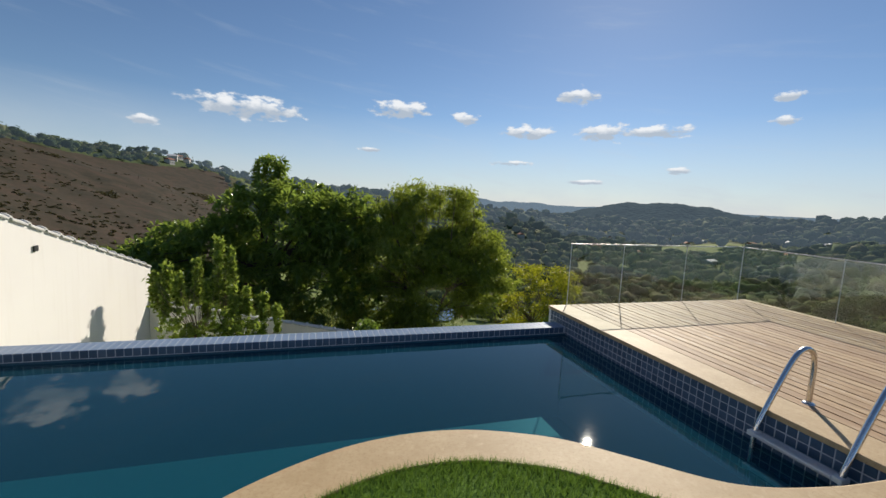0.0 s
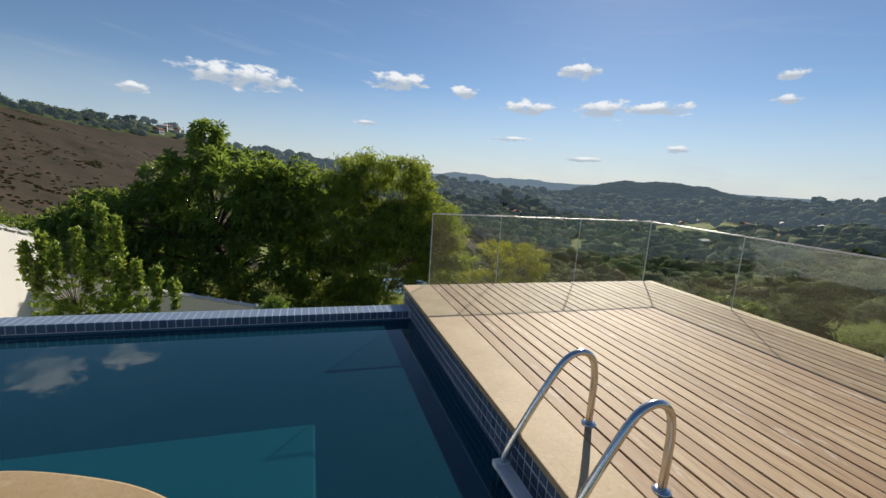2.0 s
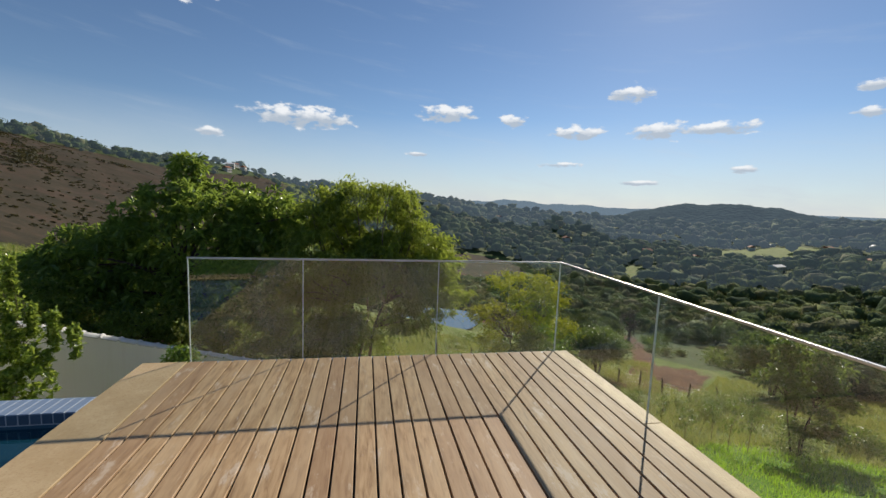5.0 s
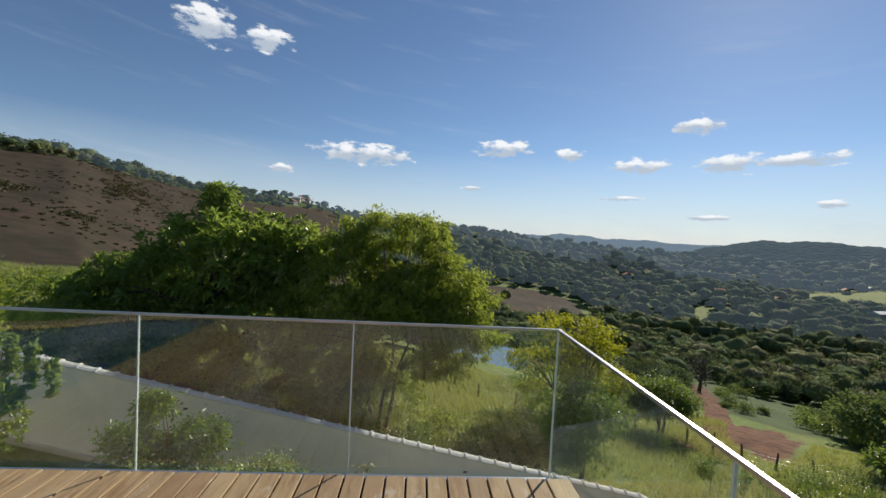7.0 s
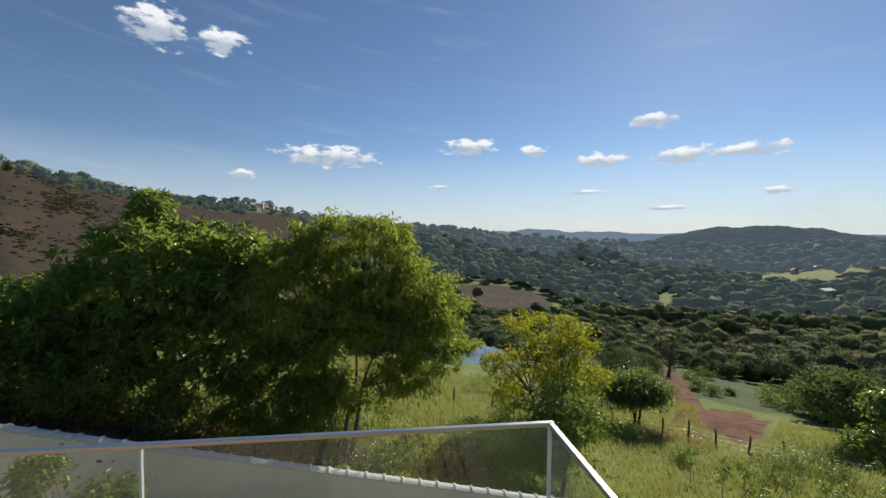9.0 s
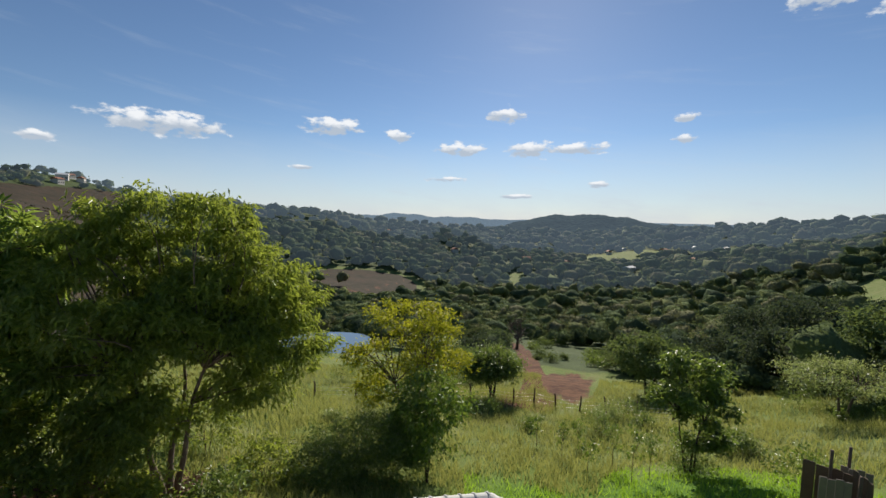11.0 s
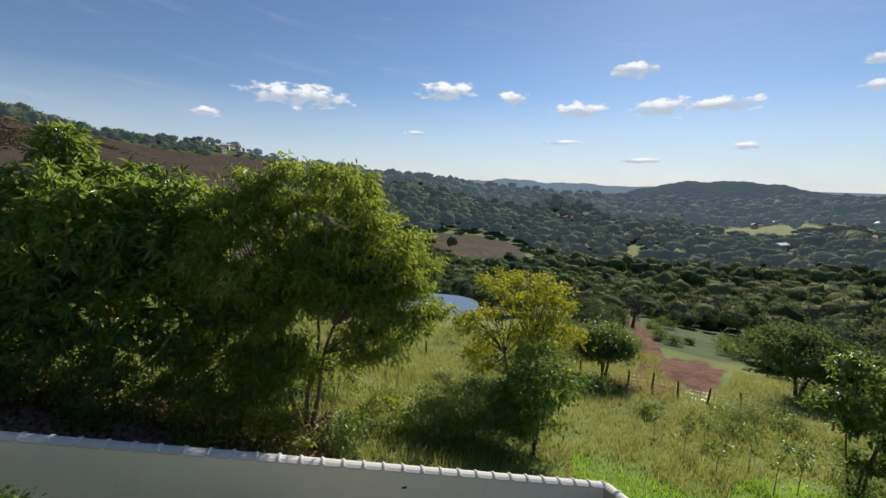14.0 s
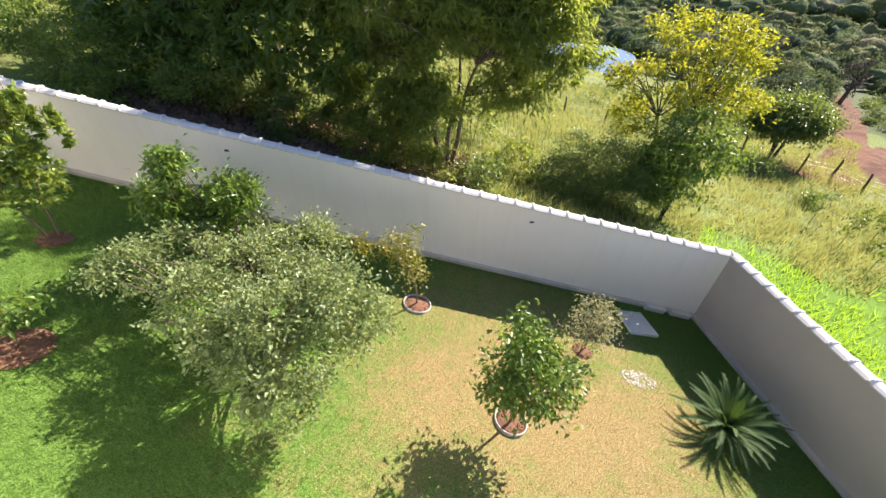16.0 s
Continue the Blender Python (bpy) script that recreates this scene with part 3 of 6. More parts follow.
def land(x, y):
    x, y = np.asarray(x, float), np.asarray(y, float)
    dx, dy = x - C0[0], y - C0[1]
    s = np.hypot(dx, dy)
    az = np.degrees(np.arctan2(dx, dy))
    k = lambda t: np.interp(az, AZ, t)
    z15, sv, zv, sr = k(Z15), k(VALLEY_S), k(VALLEY_Z), k(RIDGE_S)
    zr = 1.6 + sr * np.tan(np.radians(k(RIDGE_EL)))
    near = -4.3 + (z15 + 4.3) * s / 15
    u = np.clip((s - 15) / (sv - 15), 0, 1)
    mid = z15 + (zv - z15) * (1 - (1 - u) ** 1.6)
    q = np.clip((s - sv) / (sr - sv), 0, 1)
    farz = zv + (zr - zv) * (q ** 1.25) - 0.012 * np.maximum(s - sr, 0)
    z = np.where(s < 15, near, np.where(s < sv, mid, farz))
    # uneven ground
    rough = 0.35 * np.sin(x * 0.11 + 1.3) * np.sin(y * 0.13) + 0.18 * np.sin(x * 0.31 + y * 0.22)
    rough2 = 5.0 * np.sin(x * 0.013 + 0.5) * np.sin(y * 0.016 + 1.0) + 1.6 * np.sin(x * 0.034 - y * 0.027)
    z = z + rough * sstep(14, 30, s) + rough2 * sstep(120, 400, s)
    for ha, hs, wa, ws, hh in ((9, 720, 8, 170, 26), (27, 600, 4.5, 90, 17), (38, 480, 5, 80, 10), (62, 330, 6, 80, 9), (72, 300, 5, 70, 8)):
        z = z + hh * np.exp(-((az - ha) / wa) ** 2 - ((s - hs) / ws) ** 2)
    pa, ps, pw, pl = POND
    px, py = C0[0] + ps * math.sin(radians(pa)), C0[1] + ps * math.cos(radians(pa))
    e = np.hypot((x - px) / (pw + 3), (y - py) / (pl + 3))
    z = z + (POND_Z - 0.4 - z) * (1 - sstep(0.8, 1.25, e))
    z = np.where((y < 0.1) & (y > -14) & (x < 4.4) & (x > -9), np.minimum(z, -5.0), z)       # below the terrace
    return np.where(in_garden(x, y, 0.4), lawn_z(x, y) - 0.09, z)


POND_Z = -24.6


def polar(az, s):
    return C0[0] + s * math.sin(radians(az)), C0[1] + s * math.cos(radians(az))


def build_ground():
    rings = np.concatenate([np.linspace(0.4, 40, 110), np.geomspace(40.8, 4600, 115)])
    angs = np.radians(np.concatenate([np.linspace(-180, -60, 60, endpoint=False), np.linspace(-60, 100, 330, endpoint=False), np.linspace(100, 180, 41)]))
    R, A = np.meshgrid(rings, angs[:-1], indexing="ij")
    X, Y = C0[0] + R * np.sin(A), C0[1] + R * np.cos(A)
    Z = land(X, Y)
    nr, na = R.shape
    verts = np.stack([X, Y, Z], -1).reshape(-1, 3)
    i, j = np.meshgrid(np.arange(nr - 1), np.arange(na), indexing="ij")
    j2 = (j + 1) % na
    quads = np.stack([i * na + j, (i + 1) * na + j, (i + 1) * na + j2, i * na + j2], -1).reshape(-1, 4)
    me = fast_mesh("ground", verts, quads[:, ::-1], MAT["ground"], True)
    az = np.degrees(A)
    dry = sstep(-4, -16, az) * sstep(np.interp(az, [-40, -12], [48, 30]), np.interp(az, [-40, -12], [72, 50]), R) * (1 - sstep(0.82, 0.92, R / np.interp(az, AZ, RIDGE_S)))
    field = sstep(1.0, 0.75, np.hypot((az - 15) / 8.5, (R - 290) / 55))
    dry = np.maximum(dry, field)
    wood = wood_mask(az, R)
    road_az = np.interp(R, [33, 37, 44, 52, 63, 80, 101, 130], [36.8, 38.0, 40.0, 39.7, 39.0, 37.8, 36.6, 36.2])
    dirt = sstep(1.4, 0.7, np.abs(az - road_az) / (np.interp(R, [36, 46, 60], [150, 100, 82]) / R)) * sstep(32, 36, R) * sstep(116, 100, R)
    # path round the ploughed field, and the bare bank of the pond
    lane = np.interp(az, [7, 9, 10.6, 14.8, 19.5, 22], [205, 217, 245, 257, 298, 330])
    dirt = np.maximum(dirt, 0.62 * sstep(5.5, 2.5, np.abs(R - lane)) * sstep(6, 8, az) * sstep(22, 20, az))
    bx, by = polar(POND[0], POND[1])
    ring = np.hypot((X - bx) / (POND[2] * 1.1), (Y - by) / (POND[3] * 1.1))
    dirt = np.maximum(dirt, 0.66 * sstep(0.95, 1.0, ring) * sstep(1.3, 1.16, ring) * (R > POND[1] - 2))
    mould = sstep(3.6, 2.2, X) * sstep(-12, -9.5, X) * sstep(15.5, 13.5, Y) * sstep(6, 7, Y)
    dirt = np.maximum(dirt, sstep(1.12, 0.25, np.hypot((az - 43.9) / 4.7, (R - 51.5) / 17.0) + 0.12 * np.sin(az * 2.3) * np.sin(R * 0.4)))
    lush = sstep(24, 16, R) * sstep(24, 38, az) + sstep(1.0, 0.3, np.hypot((az - 66) / 22, (R - 19) / 9))
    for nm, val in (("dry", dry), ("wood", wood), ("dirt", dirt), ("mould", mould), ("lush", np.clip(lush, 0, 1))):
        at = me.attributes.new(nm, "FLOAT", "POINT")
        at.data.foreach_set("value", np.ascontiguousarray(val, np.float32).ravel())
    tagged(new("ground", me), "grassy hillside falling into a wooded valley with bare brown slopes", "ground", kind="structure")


def wood_mask(az, s):
    limit = np.interp(az, [-60, -10, 0, 12, 25, 38, 50, 62, 75, 95], [400, 300, 130, 105, 80, 66, 64, 58, 52, 40])
    m = sstep(0.85, 1.15, s / limit)
    hill = sstep(-2, -14, az)                       # brown slope: wood only along its crest
    crest = sstep(0.82, 0.9, s / np.interp(az, AZ, RIDGE_S))
    m = m * (1 - hill) + np.maximum(crest, 0) * hill
    field = np.hypot((az - 15) / 9.0, (s - 290) / 60) < 1
    pale = (np.hypot((az - 49) / 6, (s - 640) / 85) < 1) | (np.hypot((az - 35.8) / 1.6, (s - 365) / 30) < 1) | (np.hypot((az - 19) / 5, (s - 830) / 80) < 1) | (np.hypot((az - 73) / 4, (s - 205) / 34) < 1)
    return np.where(field | pale, 0.0, m)


build_ground()


# ---------------------------------------------------------------- terrace, pool and deck
WATER_Z = -0.32
EDGE_Z, EDGE_Y0, EDGE_Y1 = -0.20, -0.47, -0.20
DECK_X0, DECK_X1 = 0.37, 4.05
PLANK = 0.1315
POOL_X0 = -7.2
COPING = [(-7.3, -5.7, 0), (-6.4, -5.3, 0), (-5.2, -4.55, 0), (-4.45, -3.78, 0), (-3.95, -3.37, 0), (-3.45, -3.12, 0), (-2.98, -3.03, 0), (-2.55, -3.06, 0),
          (-2.17, -3.19, 0), (-1.89, -3.34, 0), (-1.6, -3.59, 0), (-1.16, -3.95, 0), (-0.6, -4.1, 0), (0.0, -4.15, 0)]


def offset_curve(curve, dist):
    out = []
    for i, p in enumerate(curve):
        d = (curve[min(i + 1, len(curve) - 1)] - curve[max(i - 1, 0)]).normalized()
        out.append(p + Vector((d.y, -d.x, 0)) * dist)
    return out


def build_pool():
    pool = empty("swimming_pool", (0, 0, WATER_Z), "dark blue tiled infinity pool with a curved near side", "swimming pool", kind="structure")
    # shell: floor, shallow shelf, inner faces
    curve = smooth_curve(COPING, 8)
    inner = offset_curve(curve, 0.06)

    def add(nm, bm, mat, label=""):
        ob = part(nm, bm, mat, pool, label)
        ob.matrix_parent_inverse = Matrix.Translation((0, 0, -WATER_Z))
        return ob
    add("pool_floor", box_bm(POOL_X0, 0.02, -8.0, EDGE_Y0 + 0.02, -1.75, -1.6), MAT["pool_floor"])
    add("shallow_shelf", box_bm(POOL_X0, -1.16, -8.0, -1.84, -1.6, -0.72, 0.02), MAT["pool"], "pale turquoise submerged shelf")
    add("side_wall", box_bm(0.003, 0.30, -8.0, 0.0, -5.3, -0.05), MAT["grout"])
    add("edge_wall", box_bm(POOL_X0 - 0.2, 0.002, EDGE_Y0 + 0.003, EDGE_Y1 - 0.003, -5.6, EDGE_Z - 0.003), MAT["grout"])
    # added out of view: a pale sunlit face that brightens the garden wall
    add("outer_render", box_bm(POOL_X0 - 0.2, 0.298, EDGE_Y1 - 0.002, EDGE_Y1 + 0.012, -5.6, EDGE_Z - 0.12), MAT["wall"], "unseen pale face added to bounce sunlight onto the garden wall")
    add("end_wall", box_bm(POOL_X0 - 0.25, POOL_X0, -8.0, EDGE_Y0, -2.0, -0.03), MAT["pool_floor"])
    add("side_liner", box_bm(-0.004, 0.002, -8.0, EDGE_Y0, -1.6, -0.70), MAT["pool_floor"])
    add("edge_liner", box_bm(POOL_X0, -0.004, EDGE_Y0 - 0.004, EDGE_Y0 + 0.002, -1.6, -0.296), MAT["pool_floor"])
    # near wall under the curved coping
    vs, fs = [], []
    for p in inner:
        vs += [(p.x, p.y, -0.04), (p.x, p.y, -1.65)]
    fs = [(2 * i, 2 * i + 1, 2 * i + 3, 2 * i + 2) for i in range(len(inner) - 1)]
    ob = link_mesh("near_wall", vs, fs, MAT["tile"], pool)
    ob.matrix_parent_inverse = Matrix.Translation((0, 0, -WATER_Z))
    # water
    bm = bmesh.new()
    outline = [(0.012, EDGE_Y0 + 0.012), (0.012, -8.0), (POOL_X0, -8.0), (POOL_X0, EDGE_Y0 + 0.012)]
    bm.faces.new([bm.verts.new((x, y, WATER_Z)) for x, y in reversed(outline)])
    w = part("pool_water", bm, MAT["water"])
    tagged(w, "still dark blue pool water reflecting the sky", "water", kind="structure")
    return pool


def tile_mesh(w, h, d, name, mat="tile"):
    """A small glazed tile with a rounded rim, its face towards -Y."""
    b = 0.006
    bm = bmesh.new()
    pts = [(-w / 2, d, -h / 2), (w / 2, d, -h / 2), (w / 2, d, h / 2), (-w / 2, d, h / 2)]
    back = [bm.verts.new(p) for p in pts]
    rim = [bm.verts.new((x, b * 0.6, z)) for x, y, z in pts]
    face = [bm.verts.new((x - math.copysign(b, x), 0, z - math.copysign(b, z))) for x, y, z in pts]
    for i in range(4):
        j = (i + 1) % 4
        bm.faces.new((back[i], back[j], rim[j], rim[i]))
        bm.faces.new((rim[i], rim[j], face[j], face[i]))
    bm.faces.new(face)
    bm.normal_update()
    me = bpy.data.meshes.new(name)
    bm.to_mesh(me)
    bm.free()
    me.materials.append(MAT[mat])
    return me


def joined_tiles(name, mesh, mats, parent, label):
    src = np.array([v.co for v in mesh.vertices])
    polys = [tuple(p.vertices) for p in mesh.polygons]
    vs, fs = [], []
    for m in mats:
        o = len(vs)
        vs += [m @ Vector(c) for c in src]
        fs += [tuple(o + i for i in p) for p in polys]
    ob = link_mesh(name, vs, fs, mesh.materials[0], parent, label)
    tagged(ob, kind="stuff")
    return ob


def tile_pool(pool):
    """Coping tiles of the infinity edge, its face tiles, and the tiled face under the deck."""
    p = 0.0795
    top = tile_mesh(p - 0.006, EDGE_Y1 - EDGE_Y0 - 0.004, 0.012, "edge_tile", "edge_tile")
    face = tile_mesh(p - 0.006, 0.084, 0.012, "face_tile")
    sq = tile_mesh(0.073, 0.073, 0.012, "square_tile")
    inv = Matrix.Translation((0, 0, -WATER_Z))
    n = int((0.0 - (POOL_X0)) / p)
    far_top, far_face = [], []
    for i in range(n):
        x = -0.03 - (i + 0.5) * p
        mt = pose(x, (EDGE_Y0 + EDGE_Y1) / 2, EDGE_Z, -90)
        mf = pose(x, EDGE_Y0, EDGE_Z - 0.047)
        if i < 115:
            for me, m in ((top, mt), (face, mf)):
                ob = new("tile", me)
                ob.parent, ob.matrix_parent_inverse, ob.matrix_basis = pool, inv, m
        else:
            far_top.append(mt), far_face.append(mf)
    joined_tiles("far_edge_tiles", top, far_top, pool, "").matrix_parent_inverse = inv
    joined_tiles("far_face_tiles", face, far_face, pool, "").matrix_parent_inverse = inv
    rest = []
    for r in range(8):
        for i in range(56):
            m = pose(0.0, -0.05 - (i + 0.5) * p, -0.045 - (r + 0.5) * p, 0, 0, -90)
            if r < 3 and i < 56:
                ob = new("tile", sq)
                ob.parent, ob.matrix_parent_inverse, ob.matrix_basis = pool, inv, m
            else:
                rest.append(m)
    joined_tiles("lower_tiles", sq, rest, pool, "").matrix_parent_inverse = inv


def build_terrace():
    # solid unseen body under deck and lawn, leaving the pool basin free; pale to bounce sunlight
    bm = box_bm(0.30, 4.2, -13.0, 0.02, -5.4, -0.16)
    tagged(part("terrace_wall", bm, MAT["wall"]), "unseen retaining wall under the deck, pale to bounce sunlight", "wall", kind="structure")
    # curved coping with rounded edge
    curve = smooth_curve(COPING, 8)
    prof = [(0.0, -0.045), (-0.006, -0.022), (0.0, -0.006), (0.012, 0.0), (0.345, 0.0), (0.352, -0.006), (0.352, -0.045)]
    cop = empty("pool_coping", (-2.9, -3.2, 0), "cream limestone coping curving round the grass", "coping", kind="structure")
    inv = Matrix.Translation((2.9, 3.2, 0))
    cuts = [0, len(curve) - 1]
    for a, b in zip(cuts, cuts[1:]):
        if b <= a:
            continue
        seg = curve[a:b + 1]
        rails = [[p + Vector((0, 0, z)) for p in offset_curve(curve, d)[a:b + 1]] for d, z in prof]
        ds = [(rails[k][0], rails[k][-1]) for k in range(len(prof))]
        vs = [v for r in rails for v in r]
        m = len(seg)
        # thin joint at the far end of each slab
        for k in range(len(prof)):
            dirv = (vs[k * m + m - 1] - vs[k * m + m - 2]).normalized()
            vs[k * m + m - 1] = vs[k * m + m - 1] - dirv * 0.003
        fs = [(k * m + i, k * m + i + 1, (k + 1) * m + i + 1, (k + 1) * m + i) for k in range(len(prof) - 1) for i in range(m - 1)]
        ob = link_mesh("coping_slab", vs, [f[::-1] for f in fs], MAT["stone"], cop)
        ob.matrix_parent_inverse = inv
    # turf behind the coping
    lawn_edge = offset_curve(curve, 0.352)
    vs, fs = [], []
    for p in lawn_edge:
        vs += [(p.x, p.y, -0.012), (p.x, -13.0, -0.012)]
    fs = [(2 * i, 2 * i + 2, 2 * i + 3, 2 * i + 1) for i in range(len(lawn_edge) - 1)]
    turf = link_mesh("lawn_terrace", vs, [f[::-1] for f in fs], MAT["lawn"])
    tagged(turf, "short green turf beside the pool coping", "lawn", kind="structure")
    rng = np.random.default_rng(3)
    n = 42000
    xs = rng.uniform(-4.6, -0.9, n)
    lim = np.interp(xs, [p.x for p in lawn_edge], [p.y for p in lawn_edge])
    ys = lim + 0.012 - rng.uniform(0, 1, n) ** 1.4 * 1.5
    blades("turf_grass", rng, xs, ys, np.full(n, -0.012), 0.045, 0.004, MAT["lawn_blade"], "short green turf blades along the coping")


def blades(name, rng, xs, ys, zs, height, width, mat, label):
    """Thin upright grass blades, one triangle each."""
    n = len(xs)
    a = rng.uniform(0, 2 * math.pi, n)
    h = height * rng.uniform(0.5, 1.3, n)
    lean = rng.normal(0, 0.35, (n, 2)) * h[:, None]
    dx, dy = np.cos(a) * width / 2, np.sin(a) * width / 2
    v = np.stack([np.stack([xs - dx, ys - dy, zs], -1), np.stack([xs + dx, ys + dy, zs], -1), np.stack([xs + lean[:, 0], ys + lean[:, 1], zs + h], -1)], 1).reshape(-1, 3)
    me = fast_mesh(name, v, np.arange(3 * n).reshape(-1, 3), mat)
    return tagged(new(name, me), label, "grass", kind="stuff")


def build_deck():
    deck = empty("wooden_deck", (2.2, -4, 0), "weathered hardwood deck with dark gaps between planks", "deck", kind="structure")
    inv = Matrix.Translation((-2.2, 4, 0))
    n = int(round((DECK_X1 - DECK_X0) / PLANK))
    w = (DECK_X1 - DECK_X0) / n
    meshes = {}
    for i in range(n):
        x = DECK_X0 + (i + 0.5) * w
        # planks butt at staggered joints
        joint = -5.0 - (i % 3) * 0.9
        for y0, y1 in ((joint + 0.003, 0.02), (-9.4, joint - 0.003)):
            ln = round(y1 - y0, 3)
            if ln not in meshes:
                bm = box_bm(-w / 2 + 0.0062, w / 2 - 0.0062, -ln / 2, ln / 2, -0.028, 0.0, 0.0035)
                me = bpy.data.meshes.new("plank")
                bm.to_mesh(me)
                bm.free()
                me.materials.append(MAT["plank"])
                meshes[ln] = me
            ob = new("plank", meshes[ln])
            ob.parent, ob.matrix_parent_inverse = deck, inv
            ob.matrix_basis = Matrix.Translation((x, (y0 + y1) / 2, 0.0015 * math.sin(i * 2.3)))
    # near-black bed below the planks: the shade in the gaps is its colour
    ob = part("joist_bed", box_bm(DECK_X0 - 0.02, DECK_X1 + 0.02, -13, 0.0, -0.14, -0.075), MAT["gap_shade"], deck)
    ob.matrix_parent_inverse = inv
    # limestone border slabs along the pool and the outer side
    border = empty("deck_border", (0.18, -2, 0), "cream limestone border slabs edging the deck", "border", kind="structure")
    for (x0, x1, ys) in ((-0.012, DECK_X0 - 0.004, [0.02, -4.14]), (DECK_X1 + 0.004, 4.21, [0.02, -1.5, -3.0, -4.5, -6.0, -7.5, -9.0]), (0.0, DECK_X0 - 0.004, [-4.52, -6, -7.5, -9.0])):
        for a, b in zip(ys, ys[1:]):
            ob = part("border_slab", box_bm(x0, x1, b + 0.0015, a - 0.0015, -0.045, 0.002, 0.005, 2), MAT["stone"], border)
            ob.matrix_parent_inverse = Matrix.Translation((-0.18, 2, 0))


GLASS_H, GLASS_Y, GLASS_X = 0.98, 0.085, 4.10


def build_balustrade():
    rail = empty("glass_balustrade", (4.1, 0.085, 0), "frameless clear glass balustrade with slim metal top rail", "balustrade")
    inv = Matrix.Translation((-4.1, -0.085, 0))

    def add(ob):
        ob.matrix_parent_inverse = inv
        return ob
    xs = [0.37, 1.395, 2.742, GLASS_X - 0.012]
    for a, b in zip(xs, xs[1:]):
        add(part("glass_panel", box_bm(a + 0.004, b - 0.004, GLASS_Y - 0.005, GLASS_Y + 0.005, -0.10, GLASS_H - 0.012), MAT["glass"], rail))
    ys = [GLASS_Y - 0.012, -1.47, -3.03, -4.59, -6.15, -7.7]
    for a, b in zip(ys, ys[1:]):
        add(part("glass_panel", box_bm(GLASS_X - 0.005, GLASS_X + 0.005, b + 0.004, a - 0.004, -0.02, GLASS_H - 0.012), MAT["glass"], rail))
    for x in xs[:-1]:
        add(part("joint_strip", box_bm(x - 0.0038, x + 0.0038, GLASS_Y - 0.006, GLASS_Y + 0.006, -0.1, GLASS_H - 0.01), MAT["seal"], rail))
    for y in ys[1:-1]:
        add(part("joint_strip", box_bm(GLASS_X - 0.006, GLASS_X + 0.006, y - 0.0038, y + 0.0038, 0.0, GLASS_H - 0.01), MAT["seal"], rail))
    add(part("corner_strip", box_bm(GLASS_X - 0.008, GLASS_X + 0.004, GLASS_Y - 0.008, GLASS_Y + 0.004, -0.1, GLASS_H - 0.01), MAT["seal"], rail))
    add(part("top_rail", box_bm(0.36, GLASS_X + 0.014, GLASS_Y - 0.010, GLASS_Y + 0.010, GLASS_H - 0.010, GLASS_H + 0.006, 0.003, 2), MAT["alu"], rail))
    add(part("top_rail", box_bm(GLASS_X - 0.010, GLASS_X + 0.010, -7.7, GLASS_Y - 0.012, GLASS_H - 0.010, GLASS_H + 0.006, 0.003, 2), MAT["alu"], rail))
    add(part("base_channel", box_bm(0.37, GLASS_X, 0.024, 0.07, -0.12, -0.02, 0.004), MAT["alu"], rail))


def build_ladder():
    lad = empty("pool_ladder", (0.49, -3.6, 0), "polished steel pool ladder with two curved handrails", "pool ladder")
    inv = Matrix.Translation((-0.49, 3.6, 0))
    pts = [(0.49, 0, 0.0), (0.49, 0, 0.2), (0.485, 0, 0.33), (0.46, 0, 0.43), (0.40, 0, 0.485), (0.32, 0, 0.485), (0.24, 0, 0.43), (0.14, 0, 0.28), (0.03, 0, 0.09), (-0.05, 0, -0.06), (-0.095, 0, -0.17), (-0.11, 0, -0.3), (-0.11, 0, -0.7), (-0.11, 0, -1.2)]
    for y in (-3.31, -3.895):
        path = [p + Vector((0, y, 0)) for p in smooth_curve(pts, 6)]
        ob = tube("handrail", path, 0.0215, MAT["steel"], lad, "", 14)
        ob.matrix_parent_inverse = inv
        prof = [(0.0215, 0.014), (0.03, 0.012), (0.045, 0.006), (0.047, 0.0)]
        vs, fs = [], []
        for r, z in prof:
            vs += [(0.49 + r * math.cos(2 * math.pi * k / 20), y + r * math.sin(2 * math.pi * k / 20), z + 0.001) for k in range(20)]
        fs = [(a * 20 + k, a * 20 + (k + 1) % 20, (a + 1) * 20 + (k + 1) % 20, (a + 1) * 20 + k) for a in range(3) for k in range(20)]
        link_mesh("flange", vs, [f[::-1] for f in fs], MAT["steel"], ob, "", True)
    for z in (-0.18, -0.47, -0.76):
        st = part("step", box_bm(-0.155, -0.06, -3.865, -3.34, z - 0.022, z + 0.002, 0.006, 2), MAT["step"], lad, "ribbed steel ladder step")
        st.matrix_parent_inverse = inv
        for y in (-3.31, -3.895):
            part("bracket", box_bm(-0.155, -0.06, y - 0.03, y + 0.03, z - 0.03, z + 0.012, 0.008, 2), MAT["white"], st)
        for k in range(7):
            x = -0.147 + k * 0.0135
            part("rib", box_bm(x - 0.003, x + 0.003, -3.85, -3.355, z + 0.001, z + 0.006), MAT["step"], st)


